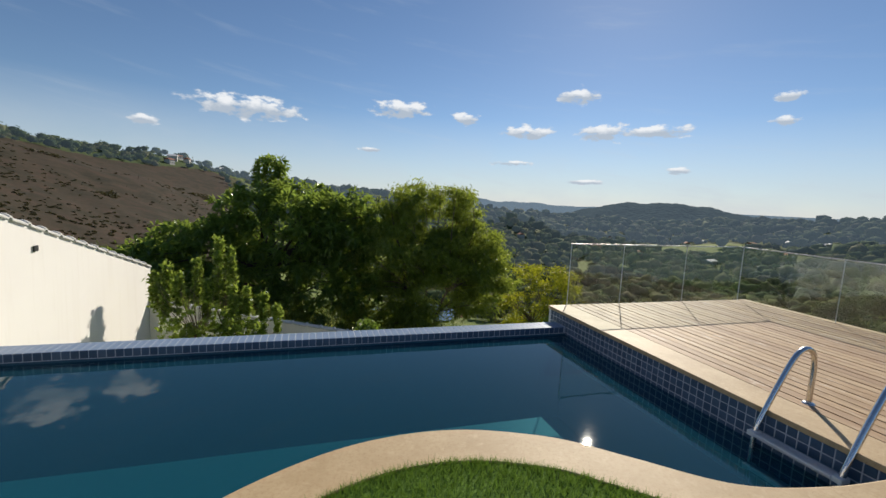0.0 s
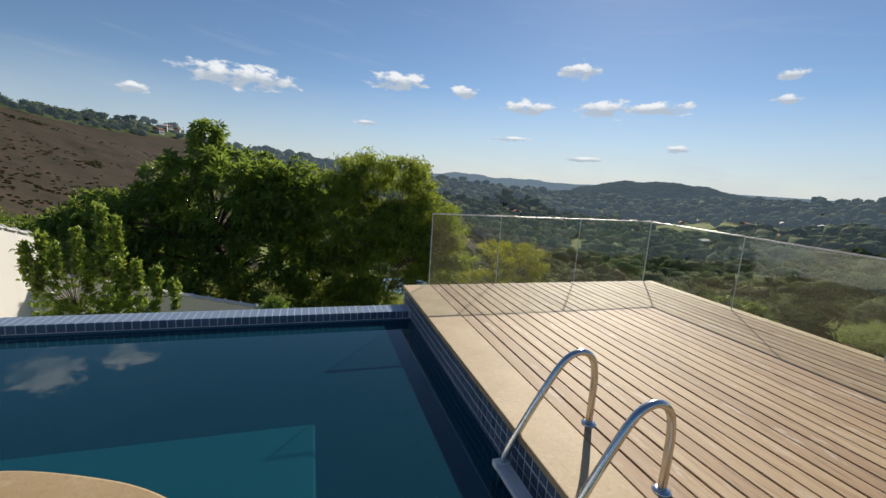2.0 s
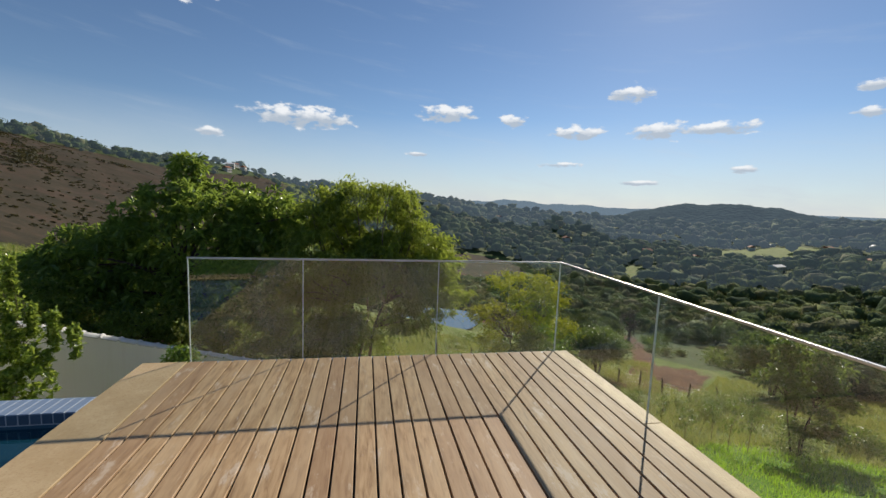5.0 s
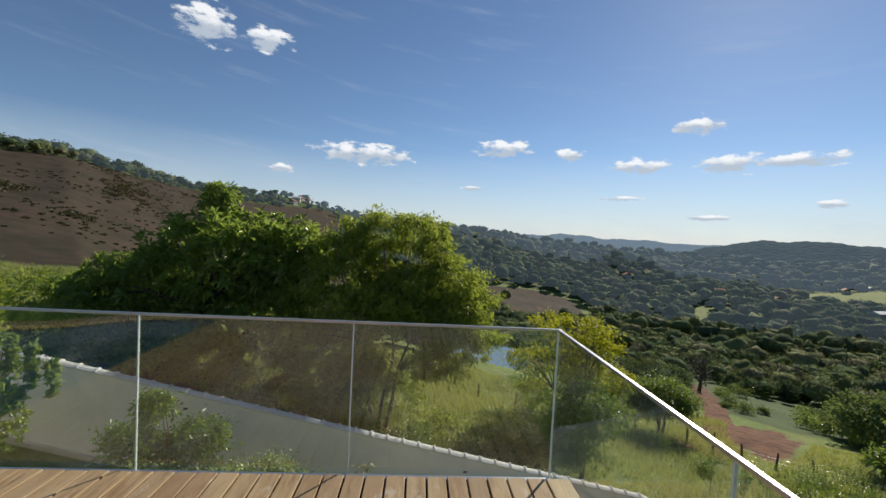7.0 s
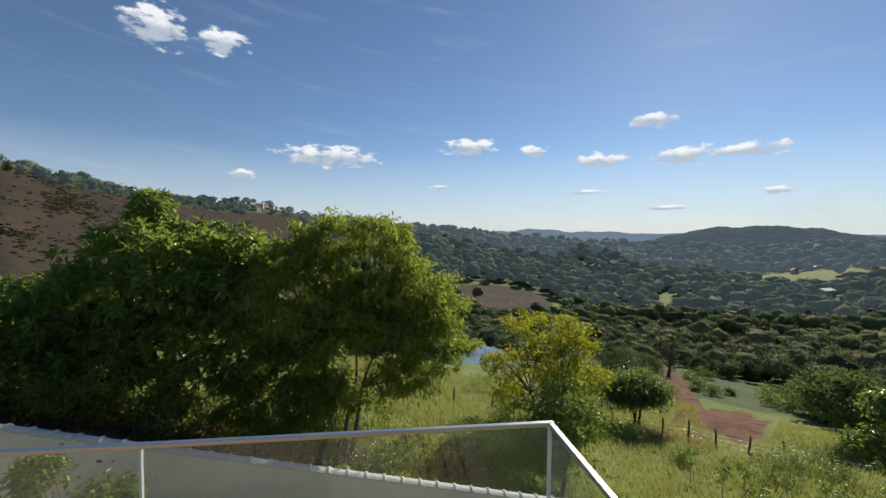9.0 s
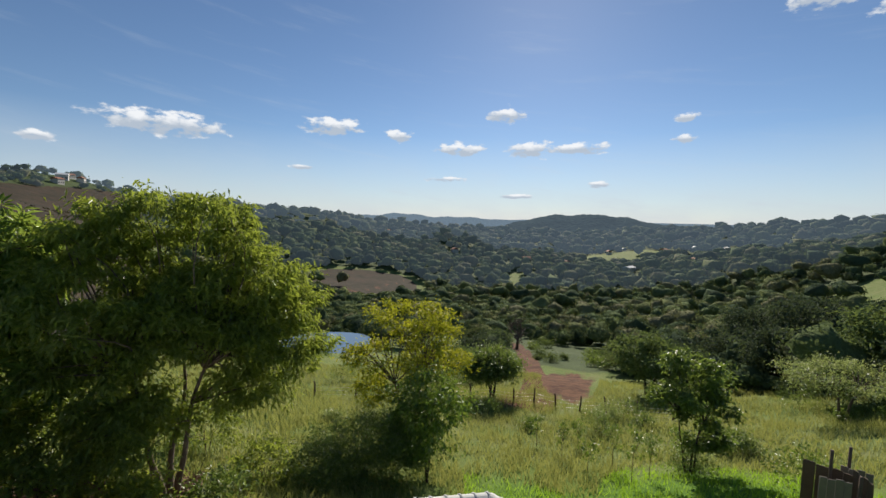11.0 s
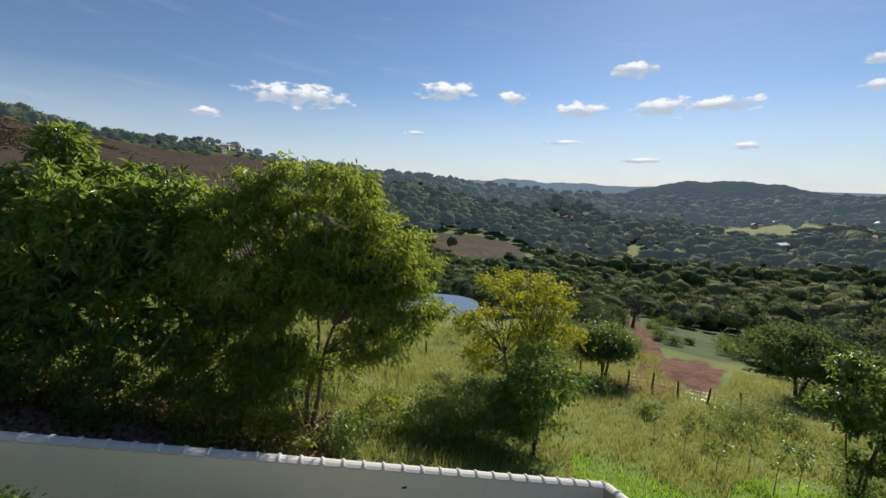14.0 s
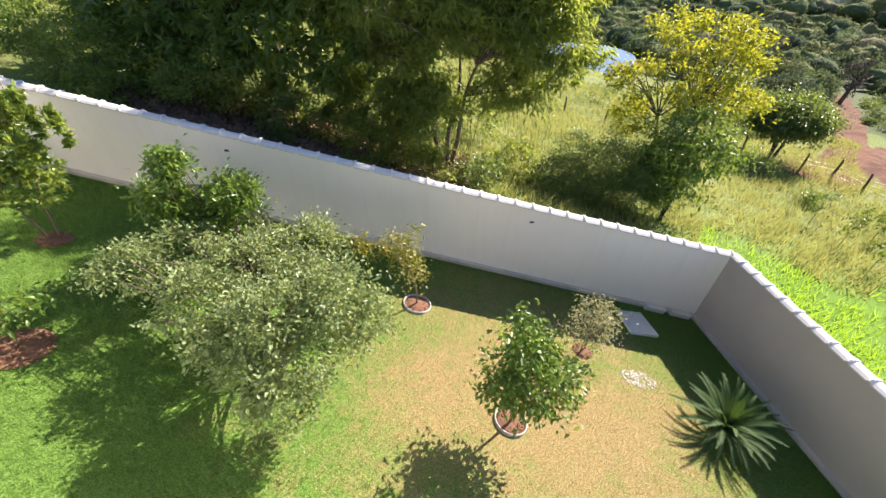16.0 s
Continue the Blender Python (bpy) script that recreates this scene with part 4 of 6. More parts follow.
# ---------------------------------------------------------------- garden below
def garden_wall_run(name, a, b, height, top_a, top_b, label, plinth=True, paint="wall"):
    """A rendered wall that follows the slope, with its coping of white roll tiles."""
    wall = empty(name, (a.x, a.y, top_a - height), label, "wall", kind="structure")
    inv = Matrix.Translation((-a.x, -a.y, height - top_a))
    d = (b - a)
    ln = d.length
    d.normalize()
    nrm = Vector((-d.y, d.x, 0))
    t = 0.09

    def add(ob):
        ob.matrix_parent_inverse = inv
        return ob
    vs = []
    for p, top in ((a, top_a), (b, top_b)):
        for o in (-t, t):
            q = p + nrm * o
            vs += [(q.x, q.y, top - height - 0.6), (q.x, q.y, top)]
    fs = [(0, 1, 5, 4), (2, 6, 7, 3), (1, 3, 7, 5), (0, 2, 3, 1), (4, 5, 7, 6)]
    add(link_mesh("rendered_wall", vs, fs, MAT[paint], wall))
    # plinth band at the foot
    vs = []
    for p, top in ((a, top_a), (b, top_b)):
        for o in (-t - 0.10, -t + 0.01):
            q = p + nrm * o
            vs += [(q.x, q.y, LAWN[0] + LAWN[1] * p.x + LAWN[2] * p.y - 0.5), (q.x, q.y, LAWN[0] + LAWN[1] * p.x + LAWN[2] * p.y + 0.17)]
    if plinth:
        add(link_mesh("plinth", vs, fs, MAT["plinth"], wall))
    # roll tiles across the wall
    n = int(ln / 0.44)
    tilt = math.atan2(top_b - top_a, ln)
    yaw = math.atan2(d.y, d.x)
    me = roll_tile_mesh()
    for i in range(n):
        f = (i + 0.5) / n
        p = a + (b - a) * f
        ob = new("coping_tile", me)
        ob.parent, ob.matrix_parent_inverse = wall, inv
        ob.matrix_basis = Matrix.LocRotScale((p.x, p.y, top_a + (top_b - top_a) * f), Euler((0, -tilt, yaw)), (ln / n / 0.30 / math.cos(tilt), 0.82, 0.9))
    return wall


_roll = []


def roll_tile_mesh():
    """One coping tile: a low saddle across the wall with a raised roll at its end."""
    if _roll:
        return _roll[0]
    bm = bmesh.new()
    secs = [(-0.15, 0.0), (0.095, 0.0), (0.10, 0.03), (0.12, 0.042), (0.14, 0.03), (0.15, 0.0)]
    prof = [(-0.155, -0.045), (-0.155, -0.01), (-0.08, 0.03), (0.0, 0.045), (0.08, 0.03), (0.155, -0.01), (0.155, -0.045)]
    rows = [[bm.verts.new((x, y, z + lift)) for y, z in prof] for x, lift in secs]
    for r0, r1 in zip(rows, rows[1:]):
        for k in range(len(prof) - 1):
            bm.faces.new((r0[k], r1[k], r1[k + 1], r0[k + 1]))
    bm.faces.new(rows[0])
    bm.faces.new(rows[-1][::-1])
    bm.normal_update()
    me = bpy.data.meshes.new("coping_tile")
    bm.to_mesh(me)
    bm.free()
    me.materials.append(MAT["white_tile"])
    _roll.append(me)
    return me


WALL_H = 2.46


def build_garden():
    top0, top1 = -1.76, -6.03
    garden_wall_run("garden_wall", W0, W1, WALL_H, top0 - 0.02, top1, "cream rendered garden wall stepping down the slope with white tile coping")
    # the side run has a darker grey-brown than the other two
    garden_wall_run("side_garden_wall", W1 + Vector((0.0, -0.02, 0)), W2, WALL_H, top1 + 0.02, -4.55, "garden wall in a darker grey-brown tone with white roll-tile coping", True, "dull_wall")
    garden_wall_run("upper_garden_wall", W0 + Vector((-0.1, 0.12, 0)), Vector((-8.4, -7.0, 0)), 4.4, -0.80, 3.93, "tall sunlit cream garden wall rising beside the pool", False)
    # lawn
    xs, ys = np.linspace(-8.3, 12.3, 90), np.linspace(-0.16, 9.4, 60)
    X, Y = np.meshgrid(xs, ys, indexing="ij")
    u = (W1 - W0) / (W1 - W0).x
    Y = np.minimum(Y, W0.y + (X - W0.x) * u.y - 0.02)
    v = (W2 - W1) / (W2 - W1).y
    X = np.minimum(X, W1.x + (Y - W1.y) * v.x + 0.02)
    Z = lawn_z(X, Y)
    i, j = np.meshgrid(np.arange(89), np.arange(59), indexing="ij")
    q = np.stack([i * 60 + j, (i + 1) * 60 + j, (i + 1) * 60 + j + 1, i * 60 + j + 1], -1).reshape(-1, 4)
    me = fast_mesh("lawn_garden", np.stack([X, Y, Z], -1).reshape(-1, 3), q, MAT["lawn"], True)
    dry = sstep(1.6, 0.2, np.hypot((X - 5.0) / 4.4, (Y - 4.6) / 3.9))
    at = me.attributes.new("dry", "FLOAT", "POINT")
    at.data.foreach_set("value", np.ascontiguousarray(dry * 0.62 + 0.08, np.float32).ravel())
    tagged(new("lawn_garden", me), "sloping garden lawn, bright green with a dry straw patch", "lawn", kind="structure")


pool_ob = build_pool()
build_terrace()
build_deck()
build_balustrade()
build_ladder()
build_garden()


# ---------------------------------------------------------------- trees and plants
def lumpy_points(rng, n_clusters, per, center, radii, spread, hollow=0.55, flat_bottom=-0.7):
    """Leaf places in clusters scattered through the outer part of an ellipsoid crown; also the cluster centres."""
    d = rng.normal(size=(n_clusters * 3, 3))
    d /= np.linalg.norm(d, axis=1, keepdims=True)
    d = d[d[:, 2] > flat_bottom][:n_clusters]
    r = rng.uniform(hollow, 1.0, len(d)) ** 0.7
    r *= 1 + 0.16 * np.sin(d[:, 0] * 5 + center[0]) * np.sin(d[:, 1] * 6 + center[1]) + rng.normal(0, 0.05, len(d))
    cc = np.array(center) + d * r[:, None] * np.array(radii)
    sz = rng.uniform(0.6, 1.35, len(cc))
    pts = np.repeat(cc, per, 0) + rng.normal(size=(len(cc) * per, 3)) * (spread * np.repeat(sz, per))[:, None] * np.array((1, 1, 0.62))
    out = pts - np.repeat(cc, per, 0)
    out = out / (np.linalg.norm(out, axis=1, keepdims=True) + 1e-6) * 0.6 + np.repeat(d, per, 0) * 0.5
    return pts, cc, out


def make_tree(name, at, crowns, leaf, length, width, mat, bark, trunk_r, label, seed, stems=1, fork=0.3, limbs=26, droop=0.35, category="tree", group="", lean=(0, 0), per=60, spread=0.35, star=False):
    """crowns: (x, y, z, rx, ry, rz, clusters) relative to the foot. One trunk mesh with limbs, one crown mesh of single leaves."""
    rng = np.random.default_rng(seed)
    at = Vector(at)
    tree = empty(name, at, label, category, group)
    pts, ccs, outs = [], [], []
    for cx, cy, cz, rx, ry, rz, nc in crowns:
        p, c, o = lumpy_points(rng, nc, per, (cx, cy, cz), (rx, ry, rz), spread)
        pts.append(p), ccs.append(c), outs.append(o)
    pts, cc, outs = np.concatenate(pts), np.concatenate(ccs), np.concatenate(outs)
    if star:
        # rosettes: leaves spreading from the end of each twig
        cen = np.repeat(cc, per, 0)
        dirs = rng.normal(size=cen.shape) + outs * 0.7
        dirs /= np.linalg.norm(dirs, axis=1, keepdims=True)
        pts, outs = cen + dirs * length * 0.55, dirs * 5.0
    me = leaves_mesh("crown", rng, pts, length, width, mat, droop, outs)
    ob = new("crown", me)
    ob.parent = tree
    # trunk, stems and limbs
    top = Vector(np.mean([c[:3] for c in crowns], 0))
    vs, fs = [], []

    def limb(path, r0, r1, sides):
        radii = [r0 + (r1 - r0) * i / (len(path) - 1) for i in range(len(path))]
        v, f = tube_arrays(path, radii, sides, len(vs))
        vs.extend(v), fs.extend(f)
    fz = top.z * fork
    tips = []
    for s in range(stems):
        ang = 2 * math.pi * s / max(stems, 1) + seed
        off = Vector((math.cos(ang), math.sin(ang), 0)) * (0.0 if stems == 1 else trunk_r * 1.6)
        out = Vector((math.cos(ang), math.sin(ang), 0)) * (0.0 if stems == 1 else top.z * 0.16)
        p0 = off * 0.6 + Vector((0, 0, -0.3))
        p1 = off + out * 0.35 + Vector((lean[0] * 0.4, lean[1] * 0.4, fz))
        p2 = off + out + Vector((top.x * 0.7 + lean[0], top.y * 0.7 + lean[1], top.z * 0.8))
        path = smooth_curve([p0, (p0 + p1) / 2 + Vector((rng.normal(0, 0.05), rng.normal(0, 0.05), 0)) * top.z * 0.2, p1, (p1 + p2) / 2 + Vector((rng.normal(0, 0.06), rng.normal(0, 0.06), 0)) * top.z * 0.3, p2], 4)
        limb(path, trunk_r, trunk_r * 0.3, 9)
        tips += [path[int(len(path) * f)] for f in (0.45, 0.6, 0.75, 0.9)]
    pick = rng.choice(len(cc), min(limbs, len(cc)), replace=False)
    for i in pick:
        c = Vector(cc[i])
        b = min(tips, key=lambda t: (t - c).length + max(0, t.z - c.z) * 2)
        m = (b + c) / 2 + Vector((rng.normal(0, 0.1), rng.normal(0, 0.1), 0.12)) * (c - b).length
        limb(smooth_curve([b, m, c], 3), trunk_r * 0.32, trunk_r * 0.06, 5)
    tr = link_mesh("trunk", vs, fs, bark, tree, "", True)
    return tree


def land1(x, y):
    return float(land(x, y))


def boughs(seed, lobes, size):
    """Flat leafy boughs spread over the lobes of a crown, with gaps between them."""
    rng = np.random.default_rng(seed)
    out = []
    for cx, cy, cz, rx, ry, rz, n in lobes:
        for _ in range(n):
            d = rng.normal(size=3)
            d[2] = abs(d[2]) * 1.1 - 0.5
            d = d / np.linalg.norm(d) * rng.uniform(0.5, 1.0)
            r = size * rng.uniform(0.6, 1.15)
            out.append((cx + d[0] * rx, cy + d[1] * ry, cz + d[2] * rz, r, r, r * 0.55, int(9 * r / size)))
    return out


def build_near_trees():
    M = MAT
    # broad-leaved dark tree and the feathery tree beside it, both just beyond the garden wall
    make_tree("mango_tree", (-5.0, 15.6, -4.4), [(-0.6, 0.3, 6.75, 0.75, 0.75, 0.95, 46), (0.2, -0.2, 4.3, 3.6, 2.6, 2.1, 520), (-3.4, 0.0, 2.7, 2.8, 2.3, 2.0, 310), (2.8, -0.6, 4.2, 1.9, 2.0, 2.0, 210), (0.2, -1.0, 1.9, 4.2, 2.0, 1.5, 190), (-5.6, 0.6, 2.0, 2.2, 1.8, 1.6, 150), (2.4, -1.4, 1.6, 2.4, 1.7, 1.5, 90), (-2.5, -1.6, 0.9, 2.6, 1.5, 1.0, 50)],
              0, 0.40, 0.105, M["leaf_mango"], M["bark_dark"], 0.24, "dense dark broad-leaved tree standing behind the garden wall", 11, 2, 0.3, 60, 0.5, per=17, star=True)
    lobes = [(0.3, 0.0, 8.0, 2.3, 2.0, 1.5, 18), (-1.6, -0.2, 6.5, 2.4, 2.0, 2.1, 22), (2.4, 0.2, 6.5, 2.1, 1.8, 1.6, 18), (3.0, 0.0, 4.9, 1.8, 1.6, 1.4, 14), (0.2, -0.6, 4.6, 2.8, 2.0, 1.7, 13), (-2.4, 0.0, 3.4, 2.2, 1.7, 2.1, 15), (2.6, -0.2, 3.4, 1.3, 1.2, 0.9, 6), (-0.5, -0.4, 5.2, 1.9, 1.6, 1.6, 13), (-1.0, -0.6, 2.7, 1.5, 1.3, 1.2, 10), (1.2, -0.4, 6.0, 1.8, 1.5, 1.5, 10)]
    make_tree("feathery_tree", (1.83, 14.5, -7.2), boughs(12, [(*v[:6], int(v[6] * 1.5)) for v in lobes], 0.72),
              0, 0.23, 0.06, M["leaf_fine"], M["bark"], 0.12, "tall feathery light-leaved tree with several thin stems", 12, 3, 0.26, 150, 0.75, per=46, spread=0.2)
    make_tree("yellow_tree", (11.5, 19.0, -10.7), [(0.0, 0.2, 7.5, 2.2, 2.0, 0.55, 34), (0.9, 0.2, 6.5, 2.1, 1.8, 0.45, 28), (-0.9, 0, 5.6, 2.5, 2.0, 0.5, 34), (1.7, 0.2, 4.7, 2.0, 1.6, 0.5, 28), (-1.2, 0.0, 4.0, 1.8, 1.4, 0.5, 22)],
              0, 0.19, 0.085, M["leaf_yellow"], M["bark"], 0.11, "slender tree with yellow-green layered foliage on the slope", 13, 2, 0.35, 60, 0.1, per=62, spread=0.24)
    x, y = polar(24.5, 17.0)
    make_tree("green_shrub_tree", (x, y, land1(x, y)), [(0, 0, 3.3, 1.5, 1.4, 1.4, 60), (-0.3, 0, 2.0, 1.3, 1.2, 0.9, 30)], 0, 0.2, 0.09, M["leaf_citrus"], M["bark_dark"], 0.07,
              "small green tree with drooping leaves on the meadow", 14, 2, 0.3, 14, 0.6, per=60, spread=0.3)
    x, y = polar(15.5, 16.5)
    make_tree("dark_shrub", (x, y, land1(x, y)), [(0, 0, 1.2, 2.4, 1.7, 1.5, 150), (1.4, -0.4, 0.9, 1.4, 1.2, 1.1, 60), (-1.7, -0.4, 1.0, 1.6, 1.3, 1.2, 80)], 0, 0.13, 0.05, M["leaf_bush"], M["bark_dark"], 0.05,
              "dense dark shrub at the edge of the meadow", 15, 3, 0.3, 12, 0.2, "shrub", per=80, spread=0.3)
    x, y = polar(33.5, 37.5)
    make_tree("round_tree", (x, y, land1(x, y)), [(0, 0, 3.2, 2.3, 2.2, 1.5, 170), (-0.9, 0.2, 2.5, 1.7, 1.7, 1.1, 70)], 0, 0.22, 0.12, M["leaf_bush"], M["bark_dark"], 0.14,
              "round dark-crowned tree beside the dirt track", 16, 2, 0.35, 20, 0.2, per=55, spread=0.4)
    x, y = polar(58.7, 24.5)
    make_tree("young_tree", (x, y, land1(x, y)), boughs(17, [(0.0, 0.1, 5.4, 1.7, 1.5, 1.2, 12), (0.8, 0, 3.4, 1.5, 1.4, 1.4, 16), (-1.4, 0, 4.2, 1.3, 1.2, 0.9, 8), (1.8, 0.2, 4.7, 0.9, 0.9, 0.8, 5), (0.6, -0.2, 1.9, 1.1, 1.0, 0.9, 8)], 0.55), 0, 0.24, 0.12, M["leaf_bush"], M["bark_dark"], 0.07,
              "young leafy tree on the open meadow", 17, 3, 0.25, 40, 0.3, per=24, spread=0.2)
    x, y = polar(71.5, 42.0)
    make_tree("flat_topped_tree", (x, y, land1(x, y)), [(0, 0, 3.4, 4.2, 3.4, 0.9, 130)], 0, 0.2, 0.08, M["leaf_olive"], M["bark"], 0.12,
              "flat-topped spreading tree on the meadow", 18, 2, 0.5, 26, 0.0, per=50, spread=0.4)


def build_slope_trees():
    """Large dark trees on the slope past the meadow."""
    for i, (a, s, r, h, m) in enumerate(((68.5, 72, 5.6, 10.0, "leaf_umbrella"), (64, 79, 4.6, 9.5, "leaf_umbrella"), (66, 59, 3.8, 6.5, "leaf_umbrella"), (61.5, 66, 3.2, 5.5, "leaf_umbrella"), (78.5, 48, 3.6, 5.2, "leaf_umbrella"), (75.5, 55, 4.6, 6.8, "leaf_slope"),
                                         (80.5, 58, 4.8, 7.5, "leaf_slope"), (73, 66, 3.6, 6.0, "leaf_slope"), (77, 90, 5.0, 7.5, "leaf_slope"), (84, 60, 5.5, 7.0, "leaf_umbrella"), (78.5, 125, 6.5, 9.5, "leaf_umbrella"), (76.5, 130, 4.0, 6.0, "leaf_slope"), (81.5, 42, 3.2, 4.4, "leaf_slope"),
                                         (53.5, 47, 3.4, 5.6, "leaf_slope"), (56.2, 52, 2.8, 5.0, "leaf_umbrella"), (50.5, 70, 2.6, 4.0, "leaf_slope"), 
                                         (29, 48, 2.6, 3.6, "leaf_slope"), (31.5, 58, 3.0, 4.6, "leaf_umbrella"), (26, 62, 2.8, 4.0, "leaf_olive"), (33.2, 70, 2.8, 5.0, "leaf_umbrella"), (31, 78, 3.2, 5.0, "leaf_woods"), (34, 86, 2.4, 4.2, "leaf_slope"))):
        x, y = polar(a, s)
        make_tree("slope_tree", (x, y, land1(x, y)), [(0, 0, h * 0.72, r, r * 0.9, h * 0.34, int(34 * r)), (r * 0.4, 0, h * 0.5, r * 0.7, r * 0.7, h * 0.3, int(14 * r))], 0, 0.36, 0.2, MAT[m], MAT["bark_dark"], 0.17,
                  "spreading dark-crowned tree on the far slope", 400 + i, 2, 0.4, 24, 0.1, "tree", "trees on the slope", per=42, spread=0.5)


def build_garden_plants():
    M = MAT

    def lawn_at(x, y):
        return (x, y, lawn_z(x, y))
    def grown(k, crowns):
        return [(*(k * v for v in c[:6]), c[6]) for c in crowns]
    make_tree("olive_tree", lawn_at(0.07, 4.13), grown(1.24, [(-1.45, 0.7, 1.4, 0.6, 0.5, 0.3, 36), (-1.85, 0.2, 1.5, 0.5, 0.4, 0.22, 22), (-1.6, 2.1, 0.95, 0.6, 0.5, 0.28, 34), (-0.6, -0.25, 1.5, 0.6, 0.5, 0.32, 36), (-0.3, 0.45, 1.45, 0.65, 0.55, 0.35, 44), (0.15, 1.1, 1.3, 0.6, 0.55, 0.35, 40), (1.1, -0.12, 1.75, 0.5, 0.45, 0.32, 34),
                                                              (0.6, -0.5, 1.7, 0.55, 0.5, 0.4, 42), (0.75, -0.85, 1.35, 0.5, 0.45, 0.35, 36), (0.07, -0.75, 1.35, 0.5, 0.4, 0.35, 30), (1.4, -0.2, 1.3, 0.4, 0.35, 0.28, 20), (0.7, -1.15, 0.95, 0.4, 0.35, 0.3, 24)]), 0, 0.075, 0.042, M["leaf_olive"], M["bark"], 0.065,
              "bushy arching light green garden tree with small leaves", 21, 4, 0.15, 130, 0.0, per=70, spread=0.125)
    make_tree("citrus_tree", lawn_at(-2.2, 6.05), [(0.1, -0.1, 2.65, 0.26, 0.26, 0.4, 20), (-0.3, -0.1, 2.0, 0.5, 0.45, 0.4, 36), (0.9, 0.2, 2.05, 0.5, 0.45, 0.3, 30), (0.4, 0, 1.6, 0.7, 0.55, 0.35, 32), (-0.1, 0, 1.2, 0.5, 0.45, 0.35, 18)], 0, 0.12, 0.06, M["leaf_citrus"], M["bark"], 0.05,
              "leafy citrus tree before the garden wall", 22, 2, 0.4, 26, 0.0, per=40, spread=0.13)
    shoots = [(sx, sy, top - ln, 0.04, 0.04, ln, int(64 * ln)) for sx, sy, top, ln in ((-1.95, 0.7, 3.55, 0.6), (-1.7, 0.8, 3.8, 0.7), (-1.4, 0.7, 3.6, 0.6), (-1.0, 0.8, 3.95, 0.75), (-0.5, 0.8, 4.5, 0.95), (-0.2, 0.8, 4.2, 0.85), (0.2, 0.7, 3.2, 0.5), (0.62, 0.7, 3.1, 0.6), (0.95, 0.8, 2.6, 0.45), (-0.75, 0.6, 3.4, 0.6), (-1.7, 0.6, 3.2, 0.5), (-0.1, 0.5, 3.3, 0.6))]
    make_tree("tall_garden_tree", lawn_at(-5.5, 5.7), [(-0.75, 0.6, 2.25, 1.2, 0.6, 0.55, 80), (-0.6, 0.5, 1.75, 1.15, 0.6, 0.5, 70), (0.1, 0.35, 1.9, 0.7, 0.5, 0.5, 50), (-0.1, 0.2, 1.15, 0.85, 0.55, 0.45, 70), (0.35, 0.3, 1.5, 0.6, 0.5, 0.4, 40)] + shoots, 0, 0.15, 0.07, M["leaf_shoot"], M["bark"], 0.03,
              "tall garden tree with glossy upright shoots in red earth", 23, 2, 0.3, 70, -0.7, lean=(-0.4, 0.4), per=13, spread=0.05)
    make_tree("thin_citrus_sapling", lawn_at(2.09, 6.48), [(-0.75, 0.15, 1.75, 0.7, 0.5, 0.35, 20), (-0.15, 0, 1.2, 0.4, 0.4, 0.5, 16), (-0.1, 0.1, 2.0, 0.3, 0.3, 0.35, 9)], 0, 0.08, 0.045, M["leaf_yellowing"], M["bark"], 0.025,
              "sparse yellowing sapling in a ring of red earth", 24, 1, 0.5, 22, 0.2, "sapling", per=26, spread=0.13)
    make_tree("garden_sapling", lawn_at(4.34, 3.86), grown(1.16, [(0.1, 0, 1.6, 0.5, 0.5, 0.5, 42), (0.35, 0, 1.1, 0.5, 0.45, 0.4, 26), (0.0, 0.1, 2.15, 0.26, 0.26, 0.36, 16), (-0.25, 0, 1.2, 0.3, 0.3, 0.3, 12)]), 0, 0.105, 0.06, M["leaf_citrus"], M["bark"], 0.032,
              "small leafy sapling in a ring of red earth", 25, 1, 0.5, 24, 0.3, "sapling", per=34, spread=0.15)
    make_tree("variegated_shrub", lawn_at(6.13, 6.29), grown(1.12, [(0, 0, 0.85, 0.5, 0.5, 0.55, 26), (0.15, 0.1, 1.3, 0.2, 0.2, 0.25, 6)]), 0, 0.07, 0.035, M["leaf_pale"], M["bark"], 0.02,
              "pale variegated shrub on the lawn", 26, 2, 0.3, 12, 0.1, "shrub", per=46, spread=0.14)
    make_tree("low_garden_plant", lawn_at(-3.63, 3.09), [(0, 0, 0.65, 0.6, 0.6, 0.5, 14)], 0, 0.14, 0.06, M["leaf_citrus"], M["bark"], 0.02,
              "low leafy plant in a ring of red earth", 27, 2, 0.3, 8, 0.0, "plant", per=30, spread=0.16)


build_near_trees()
build_slope_trees()
build_garden_plants()


# ---------------------------------------------------------------- woods across the valley
def ico(sub):
    bm = bmesh.new()
    bmesh.ops.create_icosphere(bm, subdivisions=sub, radius=1.0)
    v = np.array([p.co[:] for p in bm.verts])
    f = np.array([[q.index for q in p.verts] for p in bm.faces])
    bm.free()
    return v, f


